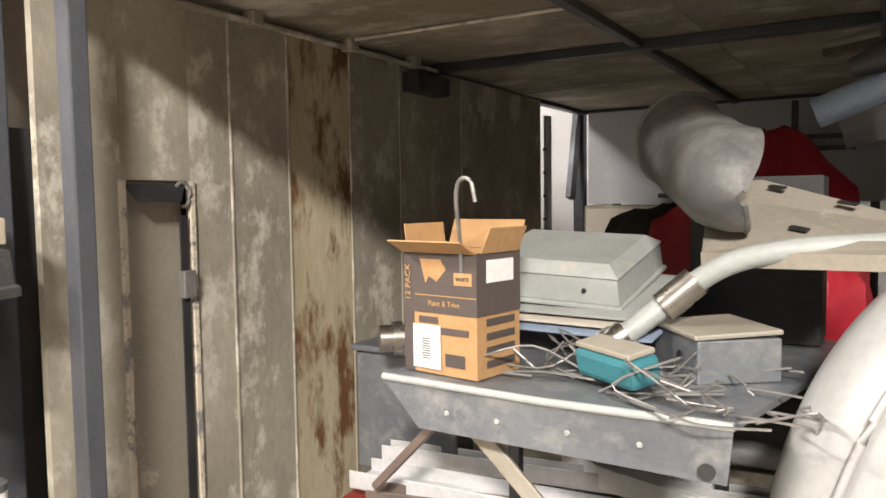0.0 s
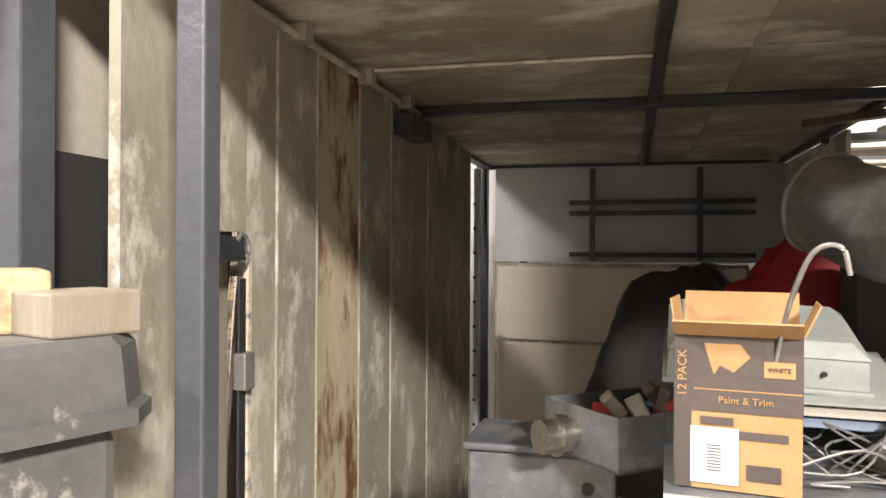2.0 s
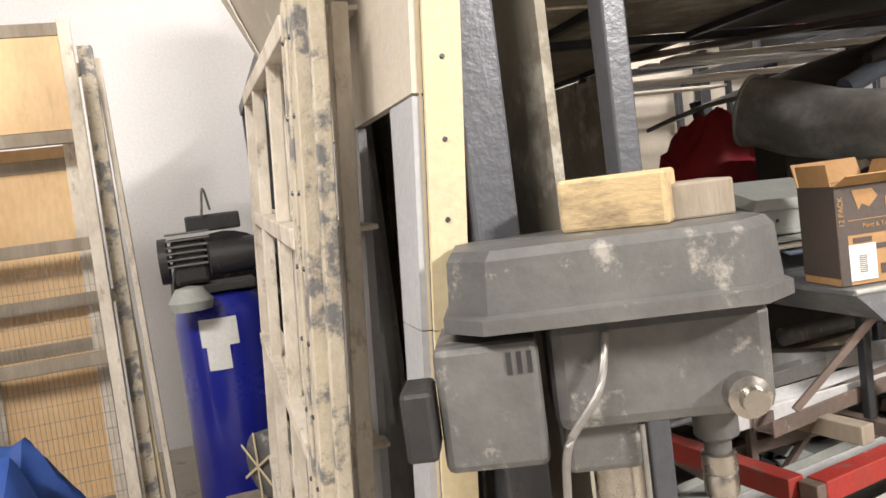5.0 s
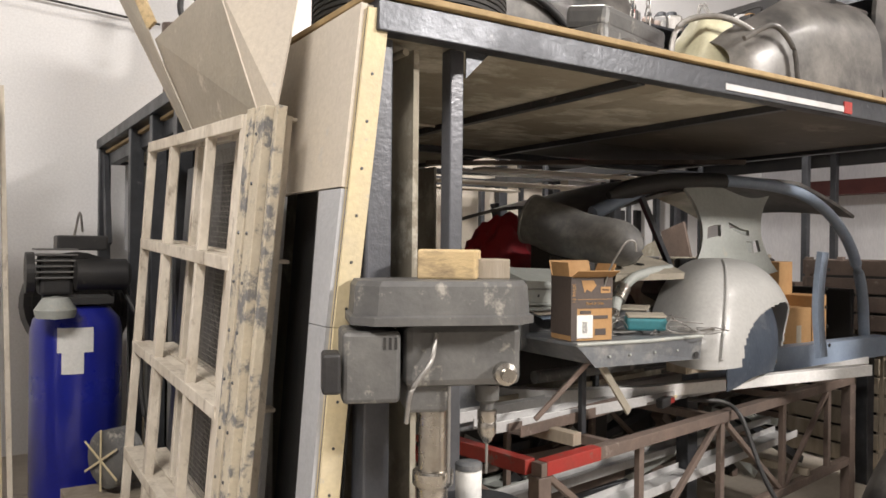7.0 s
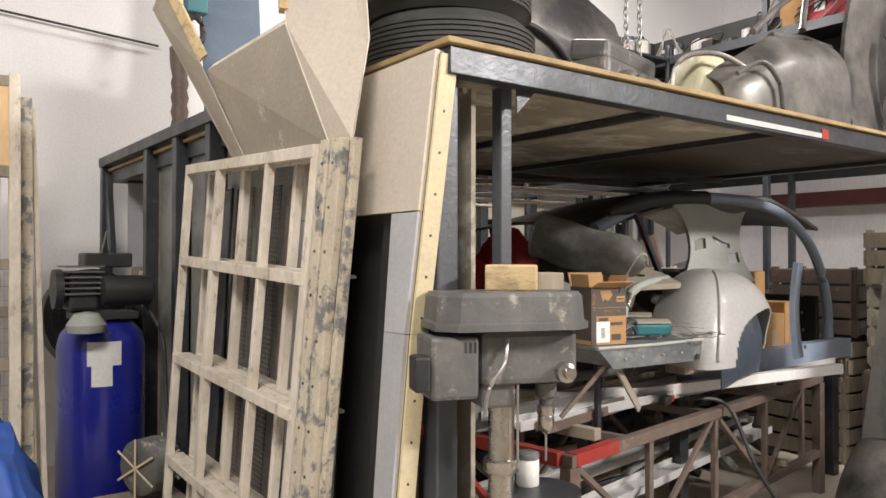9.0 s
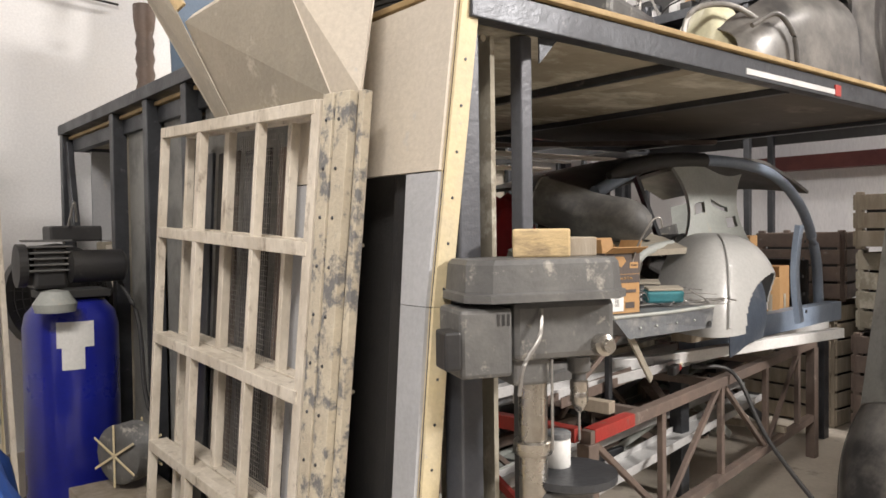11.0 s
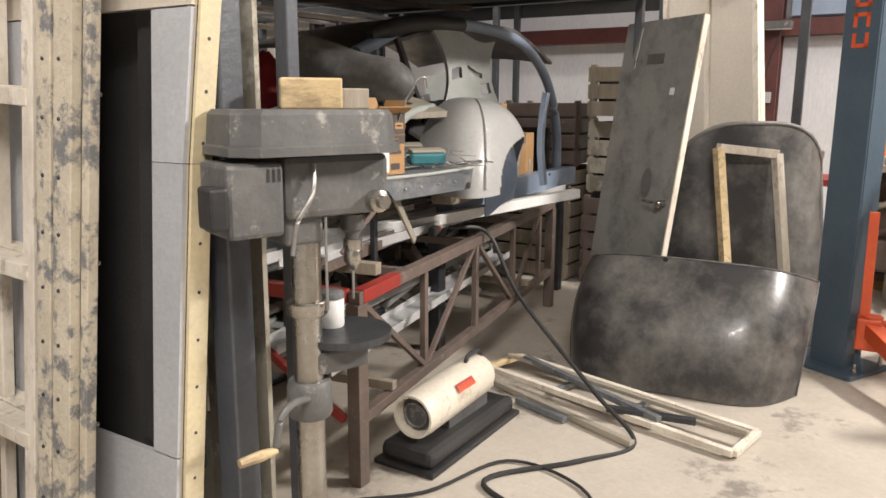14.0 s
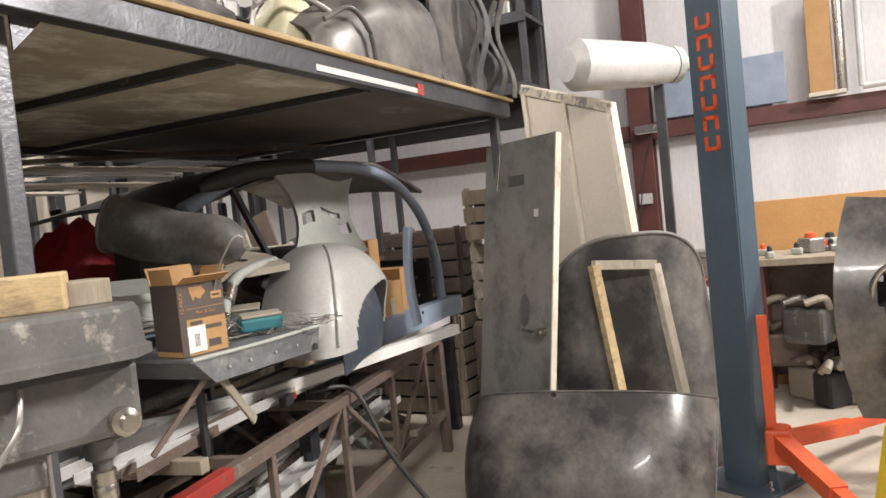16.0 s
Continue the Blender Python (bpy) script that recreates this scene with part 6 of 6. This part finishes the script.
def slat_crate(x, y, z, w, d, h, rz, mt, label):
    t = thing("slatted_crate", (x, y, z), label, "crate", "crates beyond the shell", rz=rz)
    for sx in (-1, 1):
        for sy in (-1, 1):
            part("corner_post", B((sx * w / 2 - 0.025, sy * d / 2 - 0.025, 0), (sx * w / 2 + 0.025, sy * d / 2 + 0.025, h)), mt, t)
    n = max(2, int(h / 0.13))
    for k in range(n):
        z0 = 0.02 + k * (h - 0.02) / n
        z1 = z0 + (h - 0.02) / n - 0.02
        for sy in (-1, 1):
            part("slat", B((-w / 2 - 0.02, sy * (d / 2 + 0.035) - 0.008, z0), (w / 2 + 0.02, sy * (d / 2 + 0.035) + 0.008, z1), None, 0.003), mt, t)
        for sx in (-1, 1):
            part("slat", B((sx * (w / 2 + 0.035) - 0.008, -d / 2, z0), (sx * (w / 2 + 0.035) + 0.008, d / 2, z1), None, 0.003), mt, t)
    # Near-black core puts the shade between the slats into its colour.
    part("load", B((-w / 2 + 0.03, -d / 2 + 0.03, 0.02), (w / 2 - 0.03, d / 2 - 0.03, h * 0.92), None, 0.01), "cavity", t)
    return t


for x, y, z, w, d, h, rz, mt in ((4.9, 0.45, 0, 0.7, 0.7, 0.75, 4, "brownsteel"), (4.9, 0.45, 0.76, 0.62, 0.6, 0.6, -6, "dust"), (4.95, 1.3, 0, 0.75, 0.7, 0.95, -3, "oldwood"), (4.95, 1.3, 0.96, 0.6, 0.6, 0.55, 8, "brownsteel"), (4.95, 2.1, 0, 0.7, 0.7, 1.3, 5, "brownsteel"), (4.9, 0.5, 1.37, 0.75, 0.55, 0.42, 3, "oldwood")):
    slat_crate(x, y, z, w, d, h, rz, mt, "dusty slatted crate of old parts stacked beyond the car shell")

# ---- bench and far end ----
bn = thing("workbench", (5.2, -1.9, 0), "long steel workbench with cluttered grey top", "workbench")
part("worktop", B((4.8, -3.4, 1.02), (5.55, -1.2, 1.07)), "oldwood", bn)
for x, y in ((4.85, -1.25), (5.5, -1.25), (4.85, -3.35), (5.5, -3.35)):
    part("leg", B((x - 0.035, y - 0.035, 0), (x + 0.035, y + 0.035, 1.02)), "maroon", bn)
part("back_panel", B((5.5, -3.4, 0.1), (5.52, -1.2, 1.0)), "brownsteel", bn)
solo("tan_board", B((5.6, -3.4, 0.0), (5.62, -1.15, 1.46)), "tan", "tan hardboard sheet standing behind the workbench", "board")
for k in range(26):
    y = rr.uniform(-3.2, -1.25)
    a = rr.uniform(0.03, 0.09)
    tt = thing("bench_part", (rr.uniform(4.88, 5.35), y, 1.07), "small carburettor part or tin on the workbench", "bench clutter", "clutter on the bench", rz=rr.uniform(0, 90))
    part("body", B((-a, -a * 0.7, 0), (a, a * 0.7, a * 1.3), None, 0.012), rr.choice(("wire", "redpaint", "paleplate", "press", "chrome", "wire")), tt)
    part("neck", lathe([(a * 0.5, 0), (a * 0.45, 0.03), (a * 0.2, 0.04)], Matrix.Translation((0, 0, a * 1.3)), 12), rr.choice(("wire", "orange", "black")), tt)
for k in range(24):
    tt = thing("engine_scrap", (rr.uniform(4.9, 5.4), rr.uniform(-3.2, -1.35), 0), "rusty engine casting heaped beneath the bench", "engine part", "scrap under the bench", rz=rr.uniform(0, 180))
    h0 = rr.choice((0, 0, 0.25, 0.45))
    a = rr.uniform(0.1, 0.2)
    part("casting", B((-a, -a * 0.7, h0), (a, a * 0.7, h0 + 0.25), None, 0.03), rr.choice(("brownsteel", "press", "bare", "black")), tt)
    for j in range(3):
        part("pipe", tube(smooth_path([(-a + a * j, 0, h0 + 0.25), (-a + a * j, 0.08, h0 + 0.33), (-a + a * j + 0.1, 0.15, h0 + 0.3)]), 0.025), rr.choice(("brownsteel", "bare", "wire")), tt)
t = thing("red_tool_table", (5.0, -0.85, 0), "dark red tool stand with parts on top", "tool stand")
part("top", B((4.8, -1.1, 0.9), (5.3, -0.6, 0.95)), "redpaint", t)
for x, y in ((4.83, -1.07), (5.27, -1.07), (4.83, -0.63), (5.27, -0.63)):
    part("leg", B((x - 0.02, y - 0.02, 0), (x + 0.02, y + 0.02, 0.9)), "maroon", t)
part("shelf", B((4.82, -1.08, 0.45), (5.28, -0.62, 0.47)), "maroon", t)
enclosure("grey_tin", 4.95, -0.9, 0.951, 10, (0.16, 0.2, 0.2), "wire", "square grey metal tin on the red tool stand")
t = thing("red_vice", (5.05, -1.15, 0.95), "small red vice beside the bench", "vice", rz=0)
part("vice_body", B((-0.08, -0.06, 0.0), (0.08, 0.06, 0.1), None, 0.02), "redpaint", t)
part("jaw", B((-0.1, -0.05, 0.1), (0.02, 0.05, 0.16), None, 0.01), "redpaint", t)
# shell of a black car standing beyond the lift
m_ = thing("car_fender", (3.6, -2.3, 0.4), "dusty black car front wing with round headlight opening", "car fender")
def mould(u, v):
    a = -0.5 + 1.6 * u
    z = 0.36 + 1.12 * v
    bulge = 0.22 * math.sin(math.pi * min(1, v * 0.95 + 0.05)) 
    return V((3.5 - bulge + 0.5 * max(0, u - 0.3) ** 2, -1.66 - 0.75 * u - 0.1 * (2 * v - 1) ** 2 * (1 - u), z - 0.08 * u * v))
part("skin", surface(mould, 28, 28, 0.01, lambda u, v: ((u - 0.42) * 0.75) ** 2 + ((v - 0.6) * 1.12) ** 2 > 0.13**2), "hood", m_, "", True)
hc = mould(0.42, 0.6)
part("headlight_ring", tube([hc + V((-0.01, 0.15 * math.cos(a), 0.15 * math.sin(a))) for a in [k * math.pi / 14 for k in range(29)]], 0.014, None, 8, True), "chrome", m_, "bright headlight ring", True)
part("stand", B((3.55, -2.3, 0), (3.7, -2.0, 0.5)), "steel", m_)
# Sheet added behind the lamp hole, its inner shade painted near-black.
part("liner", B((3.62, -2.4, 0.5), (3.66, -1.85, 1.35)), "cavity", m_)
# far wall things
solo("blue_grey_sheet", B((8.1, -1.5, 2.45), (8.14, -0.15, 2.98)), "bluegrey", "pale blue-grey sheet stored on the wall girt", "metal sheet")
solo("brown_board", B((7.95, -1.95, 2.43), (8.05, -1.72, 3.6)), "card", "brown board standing on the wall girt", "board")
t = thing("chrome_trim", (7.95, -2.1, 2.43), "bright chrome car trim piece standing on the girt", "car trim")
part("bar", tube([(7.95, -2.02, 2.45), (7.93, -2.02, 3.0), (7.95, -2.02, 3.6)], 0.05), "chrome", t, "", True)
part("foot", B((7.85, -2.05, 2.43), (8.05, -1.7, 2.47)), "cream", t)
t = thing("white_window_frame", (7.95, -2.5, 2.43), "white rounded frame standing on the girt", "window frame")
part("frame", tube([(7.95, -2.2, 2.48), (7.95, -2.2, 3.7), (7.95, -2.8, 3.7), (7.95, -2.8, 2.48), (7.95, -2.2, 2.48)], 0.04), "white", t)
t = thing("work_light", (7.9, -0.1, 2.35), "small clamp-on floodlight under the girt", "work light")
part("housing", B((7.82, -0.2, 2.3), (8.0, 0.08, 2.38), None, 0.01), "press", t)
part("lens", B((7.83, -0.19, 2.296), (7.98, 0.07, 2.299), None, 0), "paper", t)
solo("light_cord", tube(smooth_path([(7.9, -0.1, 2.3), (7.9, 0.02, 1.9), (7.9, 0.1, 1.4), (7.95, 0.15, 1.1)]), 0.008), "black", "thin black cord hanging from the work light", "cable")
t = thing("switch_box", (8.0, 0.05, 1.5), "small grey electrical switch on the maroon column", "switch")
part("box_body", B((7.98, -0.02, 1.5), (8.05, 0.12, 1.62)), "white", t)
t = thing("wire_wheel", (4.3, -2.2, 0.0), "small grey steel wheel hub on the floor", "wheel hub", rz=0)
part("hub", lathe([(0.1, 0), (0.12, 0.03), (0.06, 0.06), (0.06, 0.16), (0, 0.17)]), "wire", t, "", True)
part("stud_ring", lathe([(0.09, 0.06), (0.1, 0.06), (0.1, 0.08), (0.09, 0.08)]), "wire", t)
